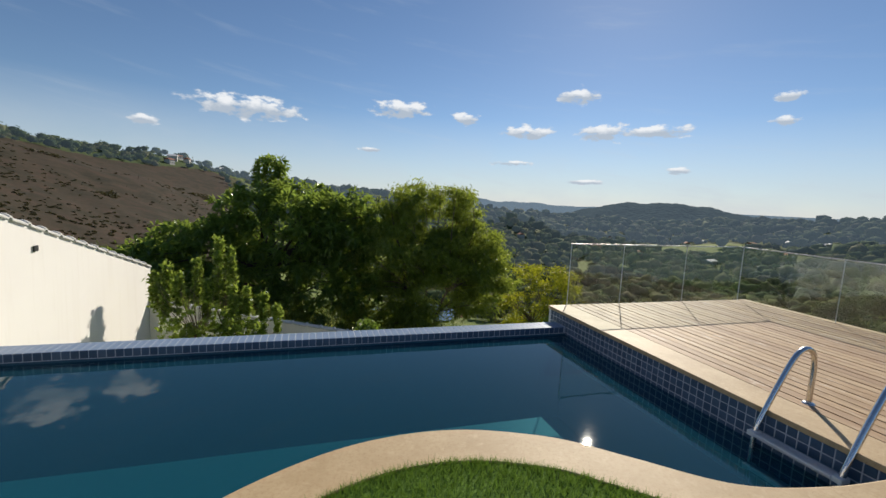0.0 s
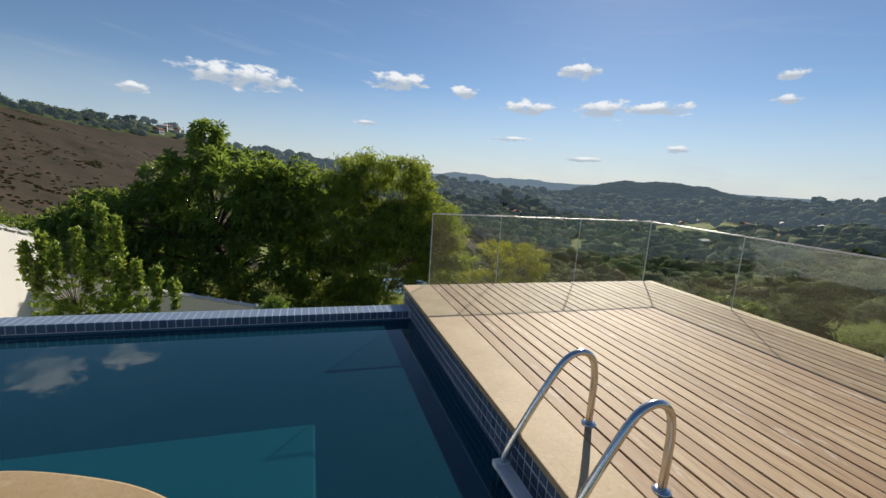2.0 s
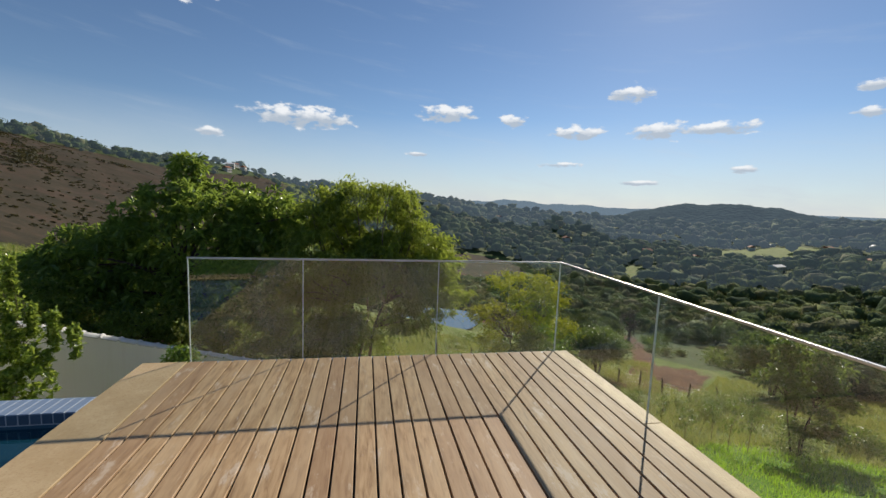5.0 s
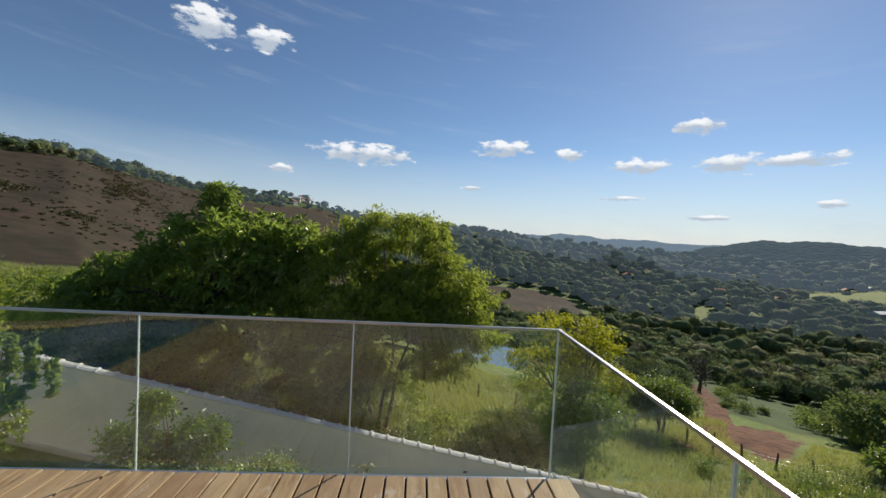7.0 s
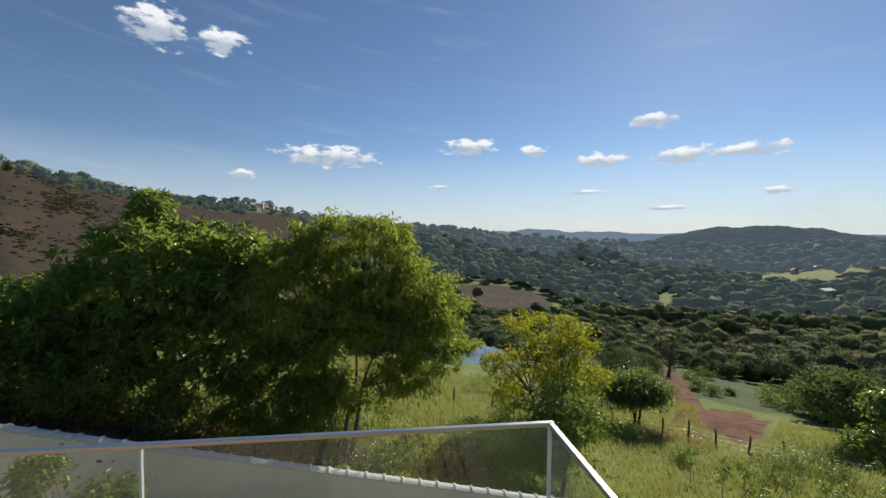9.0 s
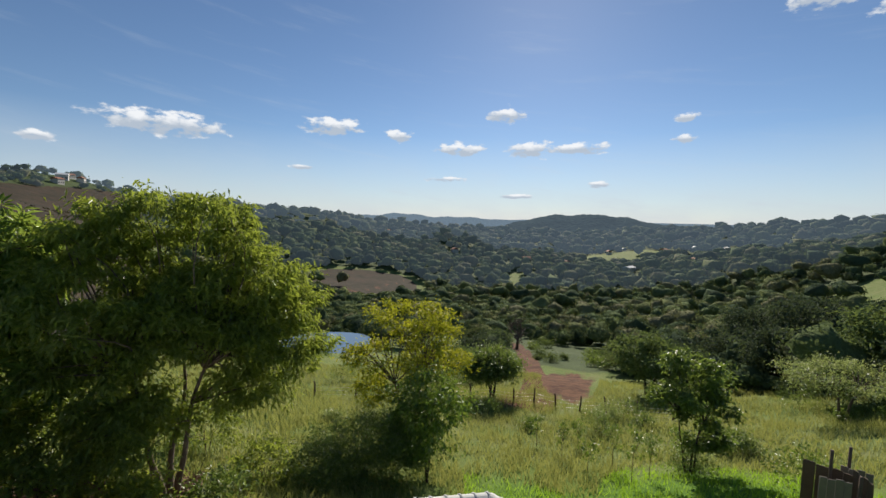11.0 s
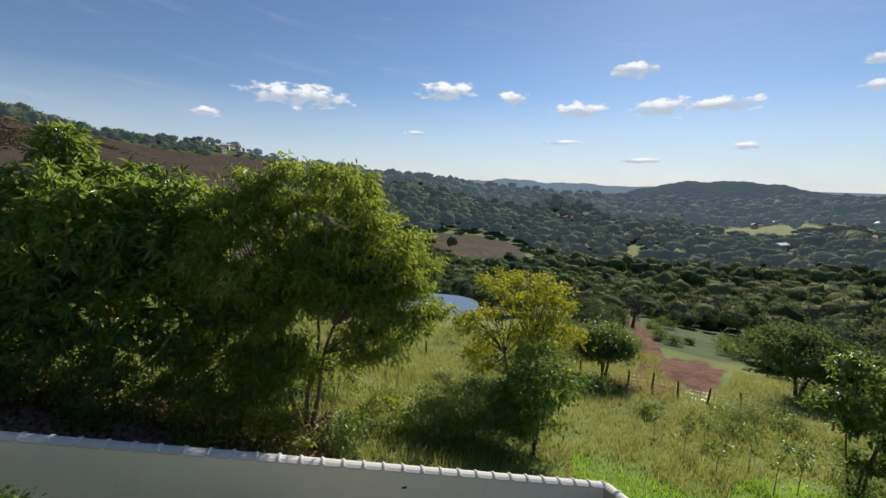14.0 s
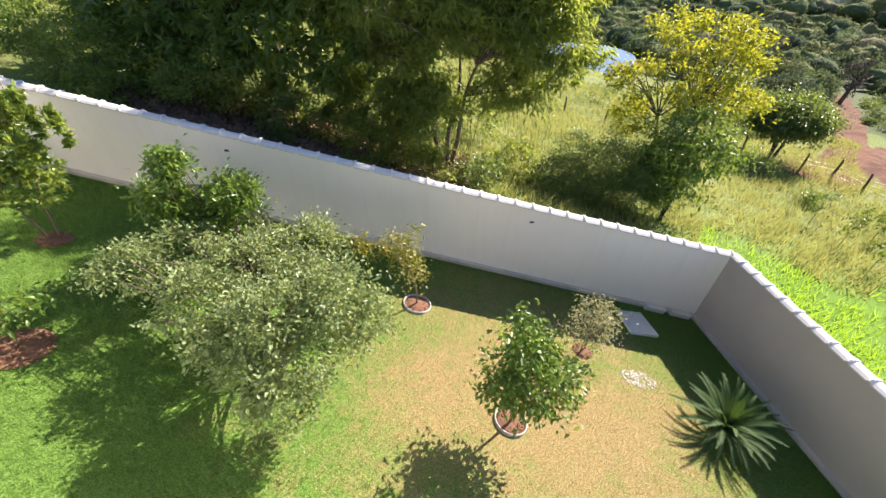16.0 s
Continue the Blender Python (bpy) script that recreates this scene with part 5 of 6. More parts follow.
def house_sites():
    """Bearing, distance, width, depth, height, turn, roof height, storeys, roof and label of each house in the valley."""
    rng = np.random.default_rng(71)
    small = "small pale house with a low roof among trees"
    out = [(74.4, 195, 9.0, 1.4, 7.0, 35, 0, 1, "white", "white flat-roofed building on the green slope"), (70.5, 420, 34, 10, 4.2, -65, 1.2, 1, "white", "long low white shed in the valley")]
    for a, d in ((78.5, 230), (79.6, 215), (81, 240)):
        out.append((a, d, 9, 7, 6.0, -70 + rng.uniform(-10, 10), 1.2, 2, "clay", "pale two-storey house on the hillside"))
    for i in range(64):
        if i < 26:
            a, d = rng.uniform(24, 62), rng.uniform(420, 950)
        elif i < 42:
            a, d = rng.uniform(14, 30), rng.uniform(620, 1100)
        else:
            a = rng.uniform(-22, 12)
            d = float(np.interp(a, AZ, RIDGE_S)) * rng.uniform(0.9, 1.0)
        out.append((a, d, rng.uniform(7, 13), rng.uniform(6, 9), rng.uniform(3.5, 6), rng.uniform(0, 90), rng.uniform(1.2, 2.4), 1, "clay" if i % 3 else "white", small))
    return out


HOUSES = house_sites()


def build_far_woods():
    rng = np.random.default_rng(5)
    n = 60000
    az = rng.uniform(-62, 96, n)
    s = 45 * (1750 / 45) ** rng.uniform(0, 1, n) ** 0.8
    keep = (rng.uniform(0, 1, n) < np.minimum(1, wood_mask(az, s) * np.interp(s, [50, 110, 250], [0.3, 0.6, 1.0]) + np.where(az > -5, 0.012, 0.0))) & (s > 50)
    keep &= (np.abs(az - (40.5 - 4.5 * sstep(48, 110, s))) > 190 / s) | (s > 125)
    keep &= ~((az > 33) & (az < 51) & (s < 104)) & ~((az > 34.5) & (az < 41) & (s < 112))
    keep &= ~((np.hypot((az - POND[0]) / 8.5, (s - POND[1]) / 14) < 1) | ((s < POND[1]) & (s > 45) & (np.abs(az - POND[0]) < 8)))
    # open ground round each house
    for ha, hs, *_ in HOUSES:
        keep &= ~((np.abs(az - ha) < 620 / hs) & (s - hs < 9) & (hs - s < 34))
    az, s = az[keep], s[keep]
    x, y = C0[0] + s * np.sin(np.radians(az)), C0[1] + s * np.cos(np.radians(az))
    z = land(x, y)
    # aerial haze of the far woods is put into their tones and a bluish emission
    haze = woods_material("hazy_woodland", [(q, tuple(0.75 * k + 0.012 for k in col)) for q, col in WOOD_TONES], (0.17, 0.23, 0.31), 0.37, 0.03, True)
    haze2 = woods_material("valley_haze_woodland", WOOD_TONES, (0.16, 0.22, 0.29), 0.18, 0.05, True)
    grid = {}
    size = (1.8 + 3.4 * rng.uniform(0, 1, len(s)) ** 1.4) * (1 + s / 520) * np.where(az < -6, 0.6, 1.0) * np.interp(s, [60, 140, 320], [0.72, 0.8, 1.0])
    free = np.zeros(len(s), bool)
    for i in range(len(s)):
        # crowns keep clear of one another
        kx, ky = int(x[i] // 26), int(y[i] // 26)
        if all((x[i] - x[q]) ** 2 + (y[i] - y[q]) ** 2 > (0.58 * (size[i] + size[q])) ** 2 for u in (-1, 0, 1) for v in (-1, 0, 1) for q in grid.get((kx + u, ky + v), ())):
            grid.setdefault((kx, ky), []).append(i)
            free[i] = True
    for name, lo, hi, most, sprays, leaf, fine, nl, lr, core, mat, label in (
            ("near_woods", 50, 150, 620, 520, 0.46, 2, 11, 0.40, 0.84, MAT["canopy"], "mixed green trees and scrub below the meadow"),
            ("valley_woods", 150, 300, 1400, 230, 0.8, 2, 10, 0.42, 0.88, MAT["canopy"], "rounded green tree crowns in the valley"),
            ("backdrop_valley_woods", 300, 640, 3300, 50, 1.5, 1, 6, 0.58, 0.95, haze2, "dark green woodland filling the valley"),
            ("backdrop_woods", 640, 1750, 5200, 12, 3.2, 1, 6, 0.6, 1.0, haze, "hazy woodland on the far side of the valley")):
        idx = np.nonzero(free & (s >= lo) & (s < hi))[0][:most]
        m = len(idx)
        r = size[idx]
        tall = rng.uniform(0.8, 1.35, m)
        foot = np.stack([x[idx], y[idx], z[idx] + r * tall * 0.8], -1)[:, None, :]
        # a few bulges to each crown
        lob = rng.normal(size=(m, nl, 3)) * np.array((0.3, 0.3, 0.2)) * (1.6 - lr)
        ball, skin = ico(fine)
        along = np.einsum("vk,mlk->mvl", ball, lob)
        reach = (along + np.sqrt(np.maximum(0.0, lr ** 2 - (lob ** 2).sum(-1)[:, None, :] + along ** 2))).max(-1)
        reach = np.maximum(reach, 0.3) * core * (1 + rng.normal(0, 0.06, reach.shape))
        body = ball[None] * reach[..., None] * np.array((1, 1, 0.85)) * r[:, None, None] + foot
        bv = body.reshape(-1, 3)
        bt = (skin[None] + (np.arange(m) * len(ball))[:, None, None]).reshape(-1, 3)
        # leafy sprays over the bulges
        dd = rng.normal(size=(m, sprays, 3))
        dd[..., 2] = np.abs(dd[..., 2]) - 0.45
        dd /= np.linalg.norm(dd, axis=2, keepdims=True)
        cen = np.take_along_axis(lob, rng.integers(0, nl, (m, sprays))[..., None], 1)
        q = (cen + dd * (lr * rng.uniform(0.9, 1.12, (m, sprays, 1)))) * np.array((1, 1, 0.85))
        pts = q * r[:, None, None] + foot
        big = np.repeat(leaf * rng.uniform(0.8, 1.2, m), sprays)
        lv, lt = leaves_arrays(rng, pts.reshape(-1, 3), big, big * 0.75, 0.0, None, 0.05, dd.reshape(-1, 3))
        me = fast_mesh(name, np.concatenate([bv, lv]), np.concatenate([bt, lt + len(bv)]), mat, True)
        tone = rng.uniform(0, 1, m)
        at = me.attributes.new("tone", "FLOAT", "POINT")
        at.data.foreach_set("value", np.concatenate([np.repeat(tone, len(ball)), np.repeat(tone, sprays * 4)]).astype(np.float32))
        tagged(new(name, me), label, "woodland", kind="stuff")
    # scrub dotted over the brown slope
    n = 5200
    az, s = rng.uniform(-62, -3, n), rng.uniform(40, 330, n)
    x, y = C0[0] + s * np.sin(np.radians(az)), C0[1] + s * np.cos(np.radians(az))
    ok = (np.sin(x * 0.05 + 1) * np.sin(y * 0.043) + rng.normal(0, 0.5, n) > 0.25) & (s < np.interp(az, AZ, RIDGE_S))
    x, y, s = x[ok], y[ok], s[ok]
    r = rng.uniform(0.15, 0.7, len(x)) * (0.5 + s / 330)
    # thickets in the folds of the slope
    for ta, ts, wa, ws, k in ((-35.2, 238, 2.0, 30, 70), (-46, 165, 3.5, 12, 60), (-28, 300, 1.5, 10, 14), (-14, 330, 2.2, 16, 24), (-52, 110, 3.0, 10, 26), (-24, 215, 1.2, 8, 10), (-40, 120, 1.6, 6, 10)):
        ua, us = rng.normal(ta, wa * 0.5, k), rng.normal(ts, ws * 0.5, k)
        x, y, s = np.concatenate([x, C0[0] + us * np.sin(np.radians(ua))]), np.concatenate([y, C0[1] + us * np.cos(np.radians(ua))]), np.concatenate([s, us])
        r = np.concatenate([r, rng.uniform(0.8, 2.0, k) * (0.5 + us / 330)])
    dd = rng.normal(size=(len(x), 30, 3))
    dd[..., 2] = np.abs(dd[..., 2])
    dd /= np.linalg.norm(dd, axis=2, keepdims=True)
    pts = dd * r[:, None, None] * np.array((1, 1, 0.6)) + np.stack([x, y, land(x, y)], -1)[:, None]
    big = np.repeat(0.35 + r * 0.3, 30)
    me = leaves_mesh("hill_scrub", rng, pts.reshape(-1, 3), big, big * 0.7, MAT["leaf_scrub"], 0.0, dd.reshape(-1, 3) * 0.5)
    tagged(new("hill_scrub", me), "dull low scrub dotted over the bare brown hillside", "scrub", kind="stuff")


MAT["leaf_scrub"] = leaf_material("dull_scrub_leaf", (0.04, 0.042, 0.02), (0.062, 0.062, 0.028), (0.085, 0.08, 0.04), 0.7, 0.25)
build_far_woods()


def build_distance():
    """Hazy ranges at the end of the view."""
    for nm, dist, fn, col, haze_glow, amt, label in (
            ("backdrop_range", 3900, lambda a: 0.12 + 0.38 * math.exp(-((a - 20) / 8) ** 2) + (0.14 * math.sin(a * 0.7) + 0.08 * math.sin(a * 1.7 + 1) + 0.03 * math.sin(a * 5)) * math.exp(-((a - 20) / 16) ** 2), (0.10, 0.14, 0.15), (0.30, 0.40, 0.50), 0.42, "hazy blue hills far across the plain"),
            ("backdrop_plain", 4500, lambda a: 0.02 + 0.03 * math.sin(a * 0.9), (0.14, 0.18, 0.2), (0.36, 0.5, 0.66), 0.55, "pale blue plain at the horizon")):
        vs, fs = [], []
        azs = np.linspace(-60, 110, 341)
        for a in azs:
            x, y = dist * math.sin(radians(a)), dist * math.cos(radians(a))
            vs += [(x, y, -160), (x, y, 1.6 + dist * math.tan(radians(fn(a))))]
        fs = [(2 * i, 2 * i + 2, 2 * i + 3, 2 * i + 1) for i in range(len(azs) - 1)]
        ob = link_mesh(nm, vs, fs, far_hill_material(nm, col, haze_glow, amt))
        tagged(ob, label, "distant hills", kind="structure")


def build_wooded_hill():
    """The long wooded hill across the valley."""
    azs, ss = np.radians(np.linspace(29, 66, 150)), np.linspace(1450, 2500, 40)
    S, A = np.meshgrid(ss, azs, indexing="ij")
    da = np.degrees(A) - 43.4
    wid = np.where(da < 0, 7.4, 12.0)
    el = -0.95 + 1.98 * np.exp(-np.abs(da / wid) ** 2.4) + 0.05 * np.sin(da * 2.2) + 0.03 * np.sin(da * 7)
    peak = 1.6 + 1950 * np.tan(np.radians(el))
    Z = -75 + (peak + 75) * np.exp(-((S - 1950) / 330) ** 2) + 5 * np.sin(A * 55 + 1.2) * np.sin(S * 0.006 + A * 20)
    V = np.stack([C0[0] + S * np.sin(A), C0[1] + S * np.cos(A), Z], -1).reshape(-1, 3)
    i, j = np.meshgrid(np.arange(39), np.arange(149), indexing="ij")
    q = np.stack([i * 150 + j, (i + 1) * 150 + j, (i + 1) * 150 + j + 1, i * 150 + j + 1], -1).reshape(-1, 4)
    # blue emission stands in for the haze before the hill
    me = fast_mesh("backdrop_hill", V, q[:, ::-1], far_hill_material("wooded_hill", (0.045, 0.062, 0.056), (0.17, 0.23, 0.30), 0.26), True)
    tagged(new("backdrop_hill", me), "long dark wooded hill across the valley", "hill", kind="structure")


build_distance()
build_wooded_hill()
px, py = polar(POND[0], POND[1])
vs = [(px + POND[2] * 1.1 * math.cos(t) * (1 + 0.08 * math.sin(3 * t)), py + POND[3] * 1.1 * math.sin(t), POND_Z) for t in np.linspace(0, 2 * math.pi, 48, endpoint=False)]
tagged(link_mesh("pond", vs, [tuple(range(48))], MAT["pond"]), "small pond in the valley reflecting the sky", "pond", kind="structure")


# ---------------------------------------------------------------- small things in the garden
def lathe(name, prof, mat, parent=None, n=28, label=""):
    vs = [(r * math.cos(2 * math.pi * k / n), r * math.sin(2 * math.pi * k / n), z) for r, z in prof for k in range(n)]
    fs = [(i * n + k, i * n + (k + 1) % n, (i + 1) * n + (k + 1) % n, (i + 1) * n + k) for i in range(len(prof) - 1) for k in range(n)]
    return link_mesh(name, vs, fs, mat, parent, label, True)


SLOPE = Euler((math.atan(LAWN[2]), -math.atan(LAWN[1]), 0))


def earth_ring(x, y, r, rim=True):
    at = Vector((x, y, lawn_z(x, y)))
    th = empty("earth_ring", at, "ring of bare red earth round a planted sapling in the lawn", "planting ring", "planting rings")
    th.rotation_euler = SLOPE
    rng = np.random.default_rng(int(abs(x * 100)))
    prof = [(r * 0.9, 0.004), (r * 0.8, 0.03), (r * 0.45, 0.045), (r * 0.1, 0.07), (0.001, 0.07)]
    ob = lathe("mulch", prof, MAT["earth"], th)
    for v in ob.data.vertices:
        v.co.z += rng.uniform(-0.008, 0.014)
    # loose clods
    V, F = ico(1)
    m = 70
    a, q = rng.uniform(0, 6.28, m), r * 0.82 * np.sqrt(rng.uniform(0, 1, m))
    sz = rng.uniform(0.008, 0.024, m)
    d = V[None] * sz[:, None, None] * np.array((1, 1, 0.7)) * (1 + rng.normal(0, 0.2, (m, len(V), 1))) + np.stack([q * np.cos(a), q * np.sin(a), np.full(m, 0.045)], -1)[:, None]
    me = fast_mesh("clods", d.reshape(-1, 3), (F[None] + (np.arange(m) * len(V))[:, None, None]).reshape(-1, 3), MAT["earth"])
    cl = new("clods", me)
    cl.parent = th
    tagged(cl, kind="stuff")
    if rim:
        lathe("edging", [(r * 1.03, -0.03), (r * 1.03, 0.06), (r * 0.985, 0.065), (r * 0.95, 0.055), (r * 0.94, -0.03)], MAT["concrete"], th, 36, "thin grey edging ring")
    return th


def build_cycad():
    rng = np.random.default_rng(31)
    x, y = 8.9, 4.83
    z = lawn_z(x, y)
    th = empty("cycad", (x, y, z), "spiky dark green cycad palm growing in the lawn", "palm")
    lathe("stem", [(0.16, -0.1), (0.18, 0.1), (0.15, 0.24), (0.08, 0.32), (0.001, 0.34)], MAT["bark_dark"], th, 16)
    for k in range(58):
        a = k * 2.39996
        rise = 1.3 - (k / 58) * 1.2 + rng.normal(0, 0.06)
        ln = rng.uniform(0.9, 1.2)
        pts = []
        p = Vector((0.05 * math.cos(a), 0.05 * math.sin(a), 0.28))
        el = rise
        for s in range(9):
            pts.append(p.copy())
            p = p + Vector((math.cos(a) * math.cos(el), math.sin(a) * math.cos(el), math.sin(el))) * (ln / 8)
            el -= 0.05 + 0.02 * s
        path = smooth_curve(pts, 3)
        vs, fs = tube_arrays(path, [0.009 * (1 - 0.8 * i / len(path)) for i in range(len(path))], 4)
        side = Vector((-math.sin(a), math.cos(a), 0))
        for i in range(2, len(path)):
            f = i / len(path)
            lw = 0.085 * math.sin(math.pi * min(1, f * 0.92 + 0.12)) + 0.03
            d = (path[i] - path[i - 1]).normalized()
            for sgn in (-1, 1):
                for h in (0.0, 0.5):
                    b = path[i - 1].lerp(path[i], h)
                    tip = b + side * sgn * lw * 0.8 + d * lw * 0.55 + Vector((0, 0, lw * 0.18))
                    o = len(vs)
                    vs += [b - d * 0.011, b + d * 0.011, tip]
                    fs.append((o, o + 1, o + 2))
        link_mesh("frond", vs, fs, MAT["cycad_leaf"], th)


MAT["cycad_leaf"] = leaf_material("cycad_leaf", (0.02, 0.05, 0.014), (0.045, 0.10, 0.02), (0.085, 0.16, 0.03), 0.75, 0.25)


def build_garden_details():
    for x, y, r in ((2.09, 6.48, 0.33), (4.34, 3.86, 0.31)):
        earth_ring(x, y, r)
    for x, y, r in ((-5.5, 5.7, 0.36), (-3.63, 3.09, 0.5), (6.13, 6.29, 0.28)):
        earth_ring(x, y, r, False)
    build_cycad()
    # concrete cover slab and a bare stony patch
    sl = part("cover_slab", box_bm(-0.42, 0.42, -0.5, 0.5, -0.05, 0.045, 0.012, 2), MAT["pale_concrete"])
    sl.matrix_world = Matrix.LocRotScale((7.96, 7.98, lawn_z(7.96, 7.98)), Euler((SLOPE.x, SLOPE.y, 0.18)), None)
    tagged(sl, "square pale concrete cover slab set in the lawn", "slab")
    rng = np.random.default_rng(8)
    V, F = ico(1)
    m = 150
    a, q = rng.uniform(0, 6.28, m), np.sqrt(rng.uniform(0, 1, m))
    xs, ys = 7.4 + q * np.cos(a) * 0.42, 5.8 + q * np.sin(a) * 0.26
    sz = rng.uniform(0.01, 0.045, m)
    d = V[None] * sz[:, None, None] * np.array((1, 1, 0.5)) * (1 + rng.normal(0, 0.2, (m, len(V), 1))) + np.stack([xs, ys, lawn_z(xs, ys)], -1)[:, None]
    me = fast_mesh("rubble_patch", d.reshape(-1, 3), (F[None] + (np.arange(m) * len(V))[:, None, None]).reshape(-1, 3), MAT["concrete"])
    tagged(new("rubble_patch", me), "patch of pale stones and rubble in the lawn", "rubble", kind="stuff")
    # kerb stones at the foot of the wall corner
    for i, (x, y) in enumerate(((8.75, 8.87), (9.55, 8.91))):
        k = part("foundation_stub", box_bm(-0.3, 0.3, -0.09, 0.09, -0.2, 0.17, 0.015, 2), MAT["pale_concrete"])
        k.matrix_world = Matrix.LocRotScale((x, y, lawn_z(x, y)), Euler((0, 0.23, 0.04)), None)
        tagged(k, "weathered concrete stub at the foot of the wall", "concrete stub", "foundation stubs")
    # small dark weep vents in the wall
    d = (W1 - W0).normalized()
    for f in (0.291, 0.706):
        p = W0 + (W1 - W0) * f - Vector((-d.y, d.x, 0)) * 0.088
        top = -1.78 + (-6.03 + 1.78) * f
        w = part("wall_vent", box_bm(-0.06, 0.06, -0.008, 0.03, -0.03, 0.03, 0.006), MAT["black"])
        w.matrix_world = pose(p.x, p.y, top - 0.44, 0, 0, math.degrees(math.atan2(d.y, d.x)))
        tagged(w, "small dark vent in the garden wall", "wall vent", "wall vents")
    w = part("wall_vent", box_bm(-0.02, 0.008, -0.06, 0.06, -0.05, 0.05, 0.006), MAT["black"])
    w.matrix_world = pose(-8.23, 3.37, 0.37)
    tagged(w, "small dark vent in the garden wall", "wall vent", "wall vents")
    # turf on the garden lawn
    n = 330000
    xs, ys = rng.uniform(-7.5, 11.0, n), rng.uniform(0.8, 9.2, n)
    ok = in_garden(xs, ys)
    xs, ys = xs[ok], ys[ok]
    green = np.hypot((xs - 5.0) / 4.4, (ys - 4.6) / 3.9) + rng.normal(0, 0.25, len(xs)) > 1.0
    dry = ~green & (rng.uniform(0, 1, len(xs)) < 0.8)
    blades("dry_turf", rng, xs[dry], ys[dry], lawn_z(xs[dry], ys[dry]), 0.04, 0.006, MAT["straw_blade"], "short dry straw-coloured turf on the garden lawn")
    blades("garden_turf", rng, xs[green], ys[green], lawn_z(xs[green], ys[green]), 0.06, 0.008, MAT["lawn_blade"], "short green turf on the garden lawn")


build_garden_details()


# ---------------------------------------------------------------- meadow
def build_meadow():
    rng = np.random.default_rng(41)
    n = 250000
    az, s = rng.uniform(-60, 92, n), 10 + 46 * rng.uniform(0, 1, n) ** 0.8
    x, y = C0[0] + s * np.sin(np.radians(az)), C0[1] + s * np.cos(np.radians(az))
    clump = np.sin(x * 0.9 + 2 * np.sin(y * 0.6)) * np.sin(y * 1.1 + 1.5 * np.sin(x * 0.5)) + 0.5 * np.sin(x * 2.7) * np.sin(y * 2.3)
    ok = ~in_garden(x, y, 0.2) & ~((x < 3.0) & (y < 15.5)) & (rng.uniform(-1.1, 1.1, n) < clump + 0.25) & ~((np.hypot((az - 43.9) / 3.8, (s - 53) / 14) < 1))
    x, y, az, s = x[ok], y[ok], az[ok], s[ok]
    lush = ((s < 18.5) & (az > 30)) | (np.hypot((az - 66) / 22, (s - 19) / 9) < 0.8)
    z = land(x, y)
    blades("lush_grass", rng, x[lush], y[lush], z[lush], 0.32, 0.035, MAT["lush_blade"], "bright green grass beyond the garden wall")
    q = ~lush
    blades("meadow_grass", rng, x[q], y[q], z[q], 0.5, 0.05, MAT["grass_blade"], "tall unmown meadow grass on the slope")
    # low bushes and weeds scattered over the meadow
    k = 0
    for i in range(400):
        a, d = rng.uniform(-58, 90), rng.uniform(19, 62)
        if abs(a - 40) < 6 and d > 34 or k >= 62 or wood_mask(np.array(a), np.array(d)) > 0.5:
            continue
        px, py = polar(a, d)
        if in_garden(np.array(px), np.array(py), 0.4):
            continue
        k += 1
        r = rng.uniform(0.35, 1.0) * (1 + d / 80)
        mat = (MAT["leaf_bush"], MAT["leaf_citrus"], MAT["leaf_olive"])[i % 3]
        make_tree("meadow_bush", (px, py, land1(px, py)), [(0, 0, r * 0.7, r, r * 0.9, r * 0.7, int(14 + 12 * r))], 0, 0.15, 0.07, mat, MAT["bark_dark"], 0.02,
                  "low leafy bush in the meadow grass", 100 + i, 2, 0.3, 6, 0.0, "bush", "meadow bushes", per=34, spread=0.2 * (0.6 + r))
    # scattered bushes on the open ground past the track
    for i in range(34):
        a, d = rng.uniform(38.5, 53), rng.uniform(68, 112)
        px, py = polar(a, d)
        r = rng.uniform(0.5, 1.5)
        make_tree("track_bush", (px, py, land1(px, py)), [(0, 0, r * 0.7, r, r * 0.9, r * 0.7, int(10 + 10 * r))], 0, 0.3, 0.16, (MAT["leaf_slope"], MAT["leaf_bush"])[i % 2], MAT["bark_dark"], 0.03,
                  "low bush on the open ground past the track", 600 + i, 2, 0.3, 6, 0.0, "bush", "bushes past the track", per=26, spread=0.25 * (0.6 + r))
    # thin saplings with sparse leaves
    for i, (a, d, h) in enumerate(((43.5, 24, 2.2), (47, 22, 1.8), (50, 23, 2.6), (52.5, 21, 2.8), (54.5, 22, 2.4), (40, 26, 1.9), (45.5, 27, 2.0), (57, 26, 2.2))):
        px, py = polar(a, d)
        make_tree("meadow_sapling", (px, py, land1(px, py)), [(0, 0, h * 0.8, 0.35, 0.35, 0.45, 9), (0.1, 0, h * 0.5, 0.3, 0.3, 0.3, 4)], 0, 0.16, 0.07, MAT["leaf_citrus"], MAT["bark"], 0.022,
                  "thin sparse sapling in the meadow", 300 + i, 1, 0.6, 8, 0.2, "sapling", "meadow saplings", per=16, spread=0.16)


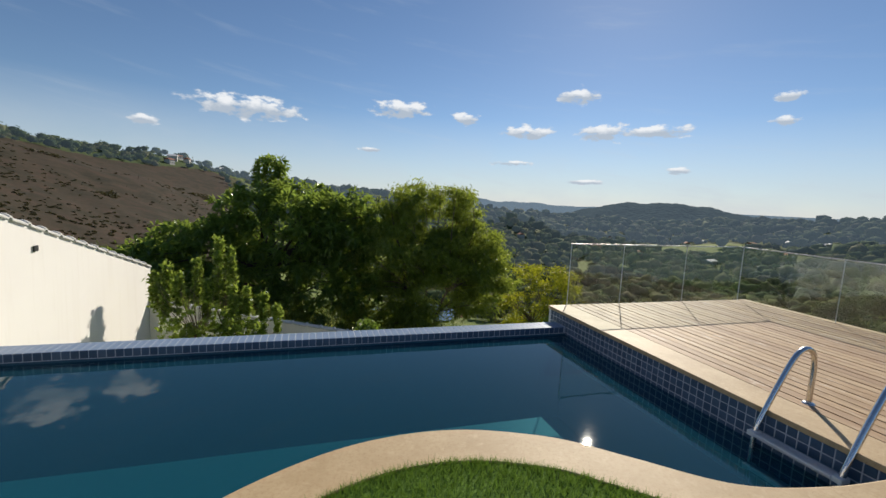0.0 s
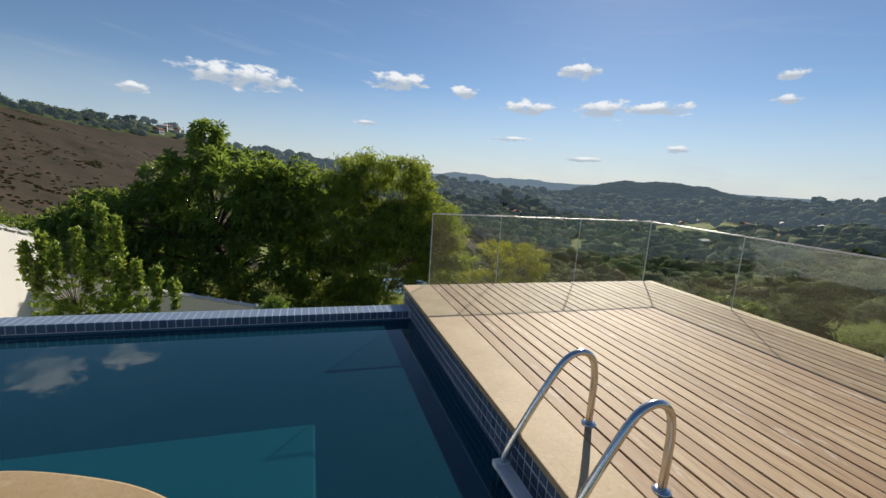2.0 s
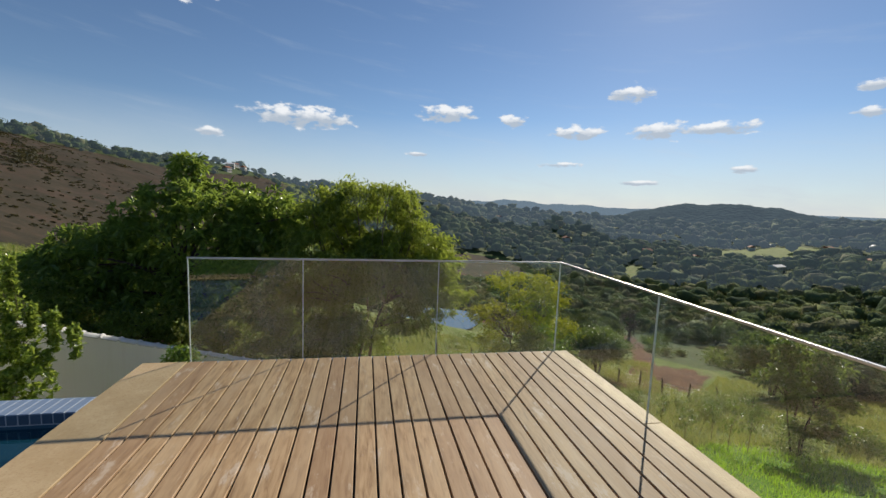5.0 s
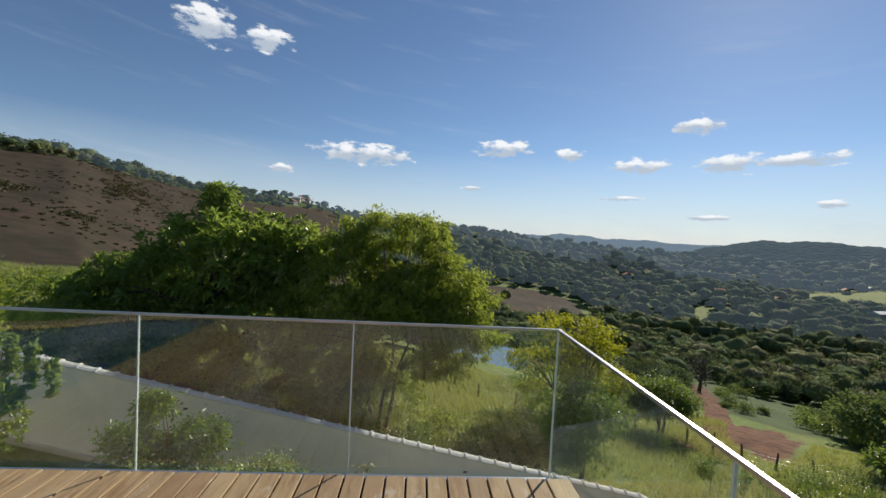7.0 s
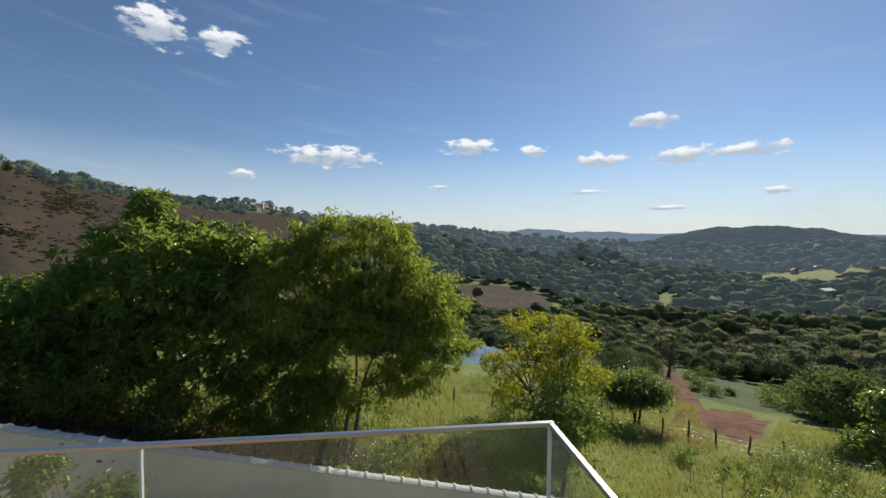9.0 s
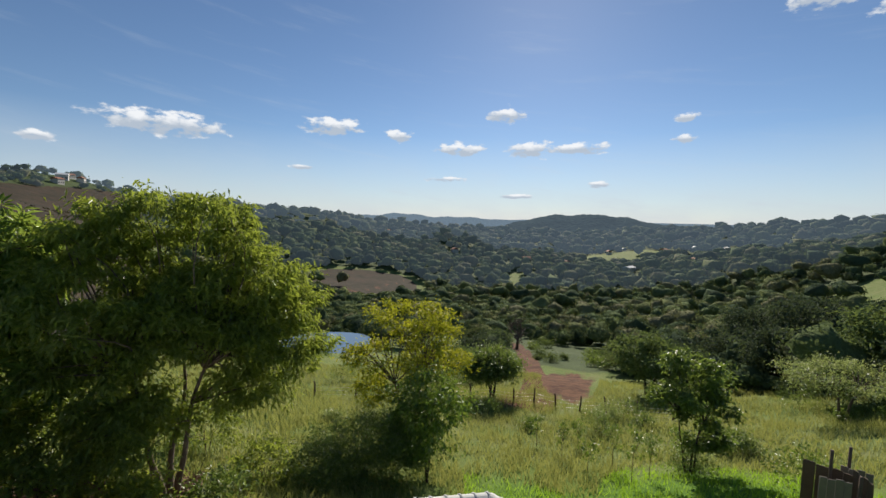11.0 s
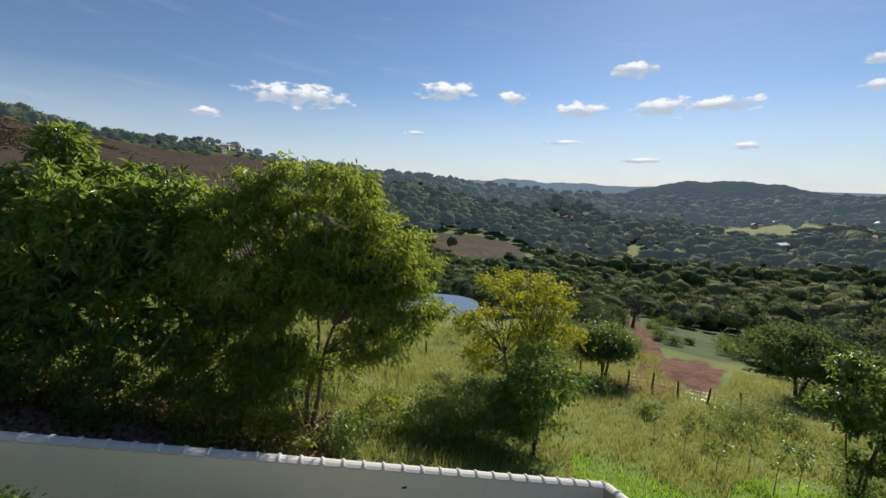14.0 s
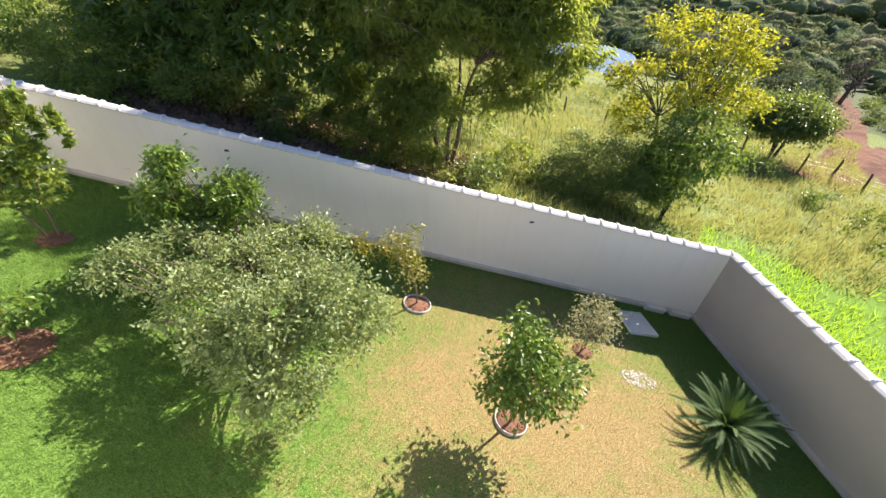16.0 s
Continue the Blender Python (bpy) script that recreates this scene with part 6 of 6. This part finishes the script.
def build_undergrowth():
    """Shrubs and dead leaves in the shade behind the garden wall."""
    rng = np.random.default_rng(51)
    for i, (x, y, r, m) in enumerate(((-9.8, 12.5, 1.5, "leaf_fine"), (-7.6, 13.4, 1.2, "leaf_citrus"), (-12.5, 14.0, 1.6, "leaf_citrus"), (-2.0, 13.6, 0.9, "leaf_fine"), (0.4, 13.6, 0.9, "leaf_fine"),
                                      (3.2, 13.2, 0.8, "leaf_bush"), (-4.2, 14.0, 1.1, "leaf_fine"), (4.6, 15.5, 1.0, "leaf_fine"), (-14.5, 17, 1.8, "leaf_fine"), (-11, 18, 1.6, "leaf_bush"),
                                      (-6.2, 12.3, 1.1, "leaf_fine"), (-3.2, 12.6, 1.0, "leaf_bush"), (-0.8, 12.6, 1.1, "leaf_fine"), (1.4, 12.4, 0.9, "leaf_fine"), (-5.0, 13.4, 1.4, "leaf_fine"), (-1.2, 14.8, 1.5, "leaf_bush"), (0.8, 16.4, 1.5, "leaf_bush"), (-8.6, 11.6, 0.9, "leaf_fine"), (-15.5, 13.5, 1.5, "leaf_fine"), (-18.0, 16.0, 1.8, "leaf_fine"), (-8.2, 17.5, 1.6, "leaf_fine"), (-2.5, 17.5, 1.5, "leaf_bush"), (2.5, 19.0, 1.4, "leaf_fine"))):
        make_tree("undergrowth_shrub", (x, y, land1(x, y)), [(0, 0, r * 0.8, r, r * 0.85, r * 0.9, int(26 * r))], 0, 0.17, 0.065, MAT[m], MAT["bark_dark"], 0.03,
                  "leafy shrub in the shade behind the wall", 200 + i, 3, 0.3, 10, 0.1, "shrub", "shrubs behind the wall", per=60, spread=0.22)
    n = 26000
    x = rng.uniform(-9.5, 2.6, n)
    y = W0.y + (x - W0.x) * 0.13 + 0.3 + rng.uniform(0, 1, n) ** 1.2 * 6.5
    pts = np.stack([x, y, land(x, y) + rng.uniform(0, 0.12, n)], -1)
    me = leaves_mesh("leaf_litter", rng, pts, 0.22, 0.11, MAT["dead_leaf"], 0.0)
    tagged(new("leaf_litter", me), "thick litter of dark dead leaves under the trees", "leaf litter", kind="stuff")


def build_fence():
    th = empty("wire_fence", (*polar(40, 35), land1(*polar(40, 35))), "leaning wooden posts of a wire fence across the meadow", "fence")
    inv = Matrix.Translation(-th.location)
    rng = np.random.default_rng(61)
    tops = []
    for a in (8.5, 14, 20, 26, 30.5, 33.2, 36.5, 39.3, 42.3, 45.4, 48.8, 52.5, 56.5):
        x, y = polar(a, 36.5)
        z = land1(x, y)
        h = rng.uniform(1.35, 1.6)
        ln = Vector((rng.normal(0, 0.1), rng.normal(0, 0.06), h))
        b = Vector((x, y, z - 0.3))
        ob = tube("fence_post", [b, b + ln * 0.5 + Vector((0.02, 0, 0)), b + ln, b + ln * 1.12 + Vector((-0.06, 0, 0.02))], [0.085, 0.08, 0.07, 0.05], MAT["post"], th, "", 7)
        ob.matrix_parent_inverse = inv
        tops.append(b + ln)
    for h in (0.3, 0.6, 0.95):
        pts = [t - Vector((0, 0, h)) for t in tops]
        ob = tube("fence_wire", pts, 0.008, MAT["alu"], th, "", 4)
        ob.matrix_parent_inverse = inv


def build_wood_box():
    x, y = polar(72.6, 20.5)
    z = land1(x, y)
    th = empty("board_enclosure", (x, y, z), "rough enclosure of weathered boards and posts on the meadow", "enclosure")
    for i, (px, py, w, h, rz, dark) in enumerate(((-0.75, 0.1, 0.95, 1.45, 25, 0), (0.05, -0.35, 0.85, 1.6, -55, 1), (0.75, 0.05, 0.9, 1.45, 10, 0), (0.1, 0.6, 1.5, 1.4, 0, 1))):
        for k in range(4):
            ob = part("board", box_bm(-w / 2 + k * w / 4, -w / 2 + (k + 1) * w / 4 - 0.012, -0.02, 0.02, -0.2, h - 0.05 * (k % 2), 0.006), MAT["post"] if dark else MAT["grey_board"], th)
            ob.matrix_basis = pose(px, py, 0, 0, 0, rz - 70)
    for px, py, h in ((-0.1, 0.5, 2.15), (0.95, 0.35, 2.1), (-0.3, -0.4, 1.7)):
        ob = tube("corner_post", [(px, py, -0.3), (px, py, h)], 0.055, MAT["post"], th, "", 8)


MAT["grey_board"] = simple("grey_boards", (0.22, 0.18, 0.15), 0.85, 0, 0.35, 3, 0.4)


def house(x, y, w, d, h, rz, roof_h, tall=1, roof="clay", label="small white house with a clay tile roof among trees"):
    z = land1(x, y) - 0.3
    th = empty("house", (x, y, z), label, "house", "houses in the valley")
    th.rotation_euler = (0, 0, radians(rz))
    part("wall", box_bm(-w / 2, w / 2, -d / 2, d / 2, -1.5, h), MAT["house_wall"], th)
    e = 0.5
    if roof_h > 0:
        vs = [(-w / 2 - e, -d / 2 - e, h), (w / 2 + e, -d / 2 - e, h), (w / 2 + e, d / 2 + e, h), (-w / 2 - e, d / 2 + e, h), (-w / 2 - e, 0, h + roof_h), (w / 2 + e, 0, h + roof_h)]
        vs += [(p[0], p[1], p[2] - 0.25) for p in vs[:4]]
        fs = [(0, 1, 5, 4), (2, 3, 4, 5), (0, 4, 3), (1, 2, 5), (6, 9, 8, 7), (0, 6, 7, 1), (1, 7, 8, 2), (2, 8, 9, 3), (3, 9, 6, 0)]
        link_mesh("roof", vs, fs, MAT[roof], th)
    else:
        part("roof", box_bm(-w / 2 - 0.3, w / 2 + 0.3, -d / 2 - 0.3, d / 2 + 0.3, h, h + 0.35, 0.03), MAT["white"], th)
    for f in range(tall):
        for k in range(3):
            xx = -w / 2 + w * (k + 0.5) / 3
            zz = 1.0 + f * 2.8
            part("window", box_bm(xx - w * 0.09, xx + w * 0.09, -d / 2 - 0.04, -d / 2 + 0.05, zz, zz + 1.3, 0.02), MAT["dark_window"], th)


def build_houses():
    for a, d, w, dp, h, rz, rh, tall, roof, label in HOUSES:
        x, y = polar(a, d)
        house(x, y, w, dp, h, rz, rh, tall, roof, label)


def build_bare_tree():
    x, y = polar(36.6, 94)
    rng = np.random.default_rng(81)
    th = empty("bare_tree", (x, y, land1(x, y)), "leafless spreading tree at the top of the dirt track", "tree")
    vs, fs = [], []

    def grow(p, d, ln, r, lv):
        q = p + d * ln
        v, f = tube_arrays([p, p.lerp(q, 0.5) + Vector(rng.normal(0, 0.05 * ln, 3)), q], [r, r * 0.85, r * 0.65], 5, len(vs))
        vs.extend(v), fs.extend(f)
        if lv:
            for _ in range(3):
                grow(q, (d + Vector(rng.normal(0, 0.75, 3)) + Vector((0, 0, 0.02))).normalized(), ln * 0.74, r * 0.62, lv - 1)
    grow(Vector((0, 0, -0.3)), Vector((0.1, 0, 1)), 2.5, 0.42, 5)
    link_mesh("trunk", vs, fs, MAT["bark"], th)


build_undergrowth()
build_meadow()
build_fence()
build_wood_box()
build_houses()
build_bare_tree()
tile_pool(pool_ob)
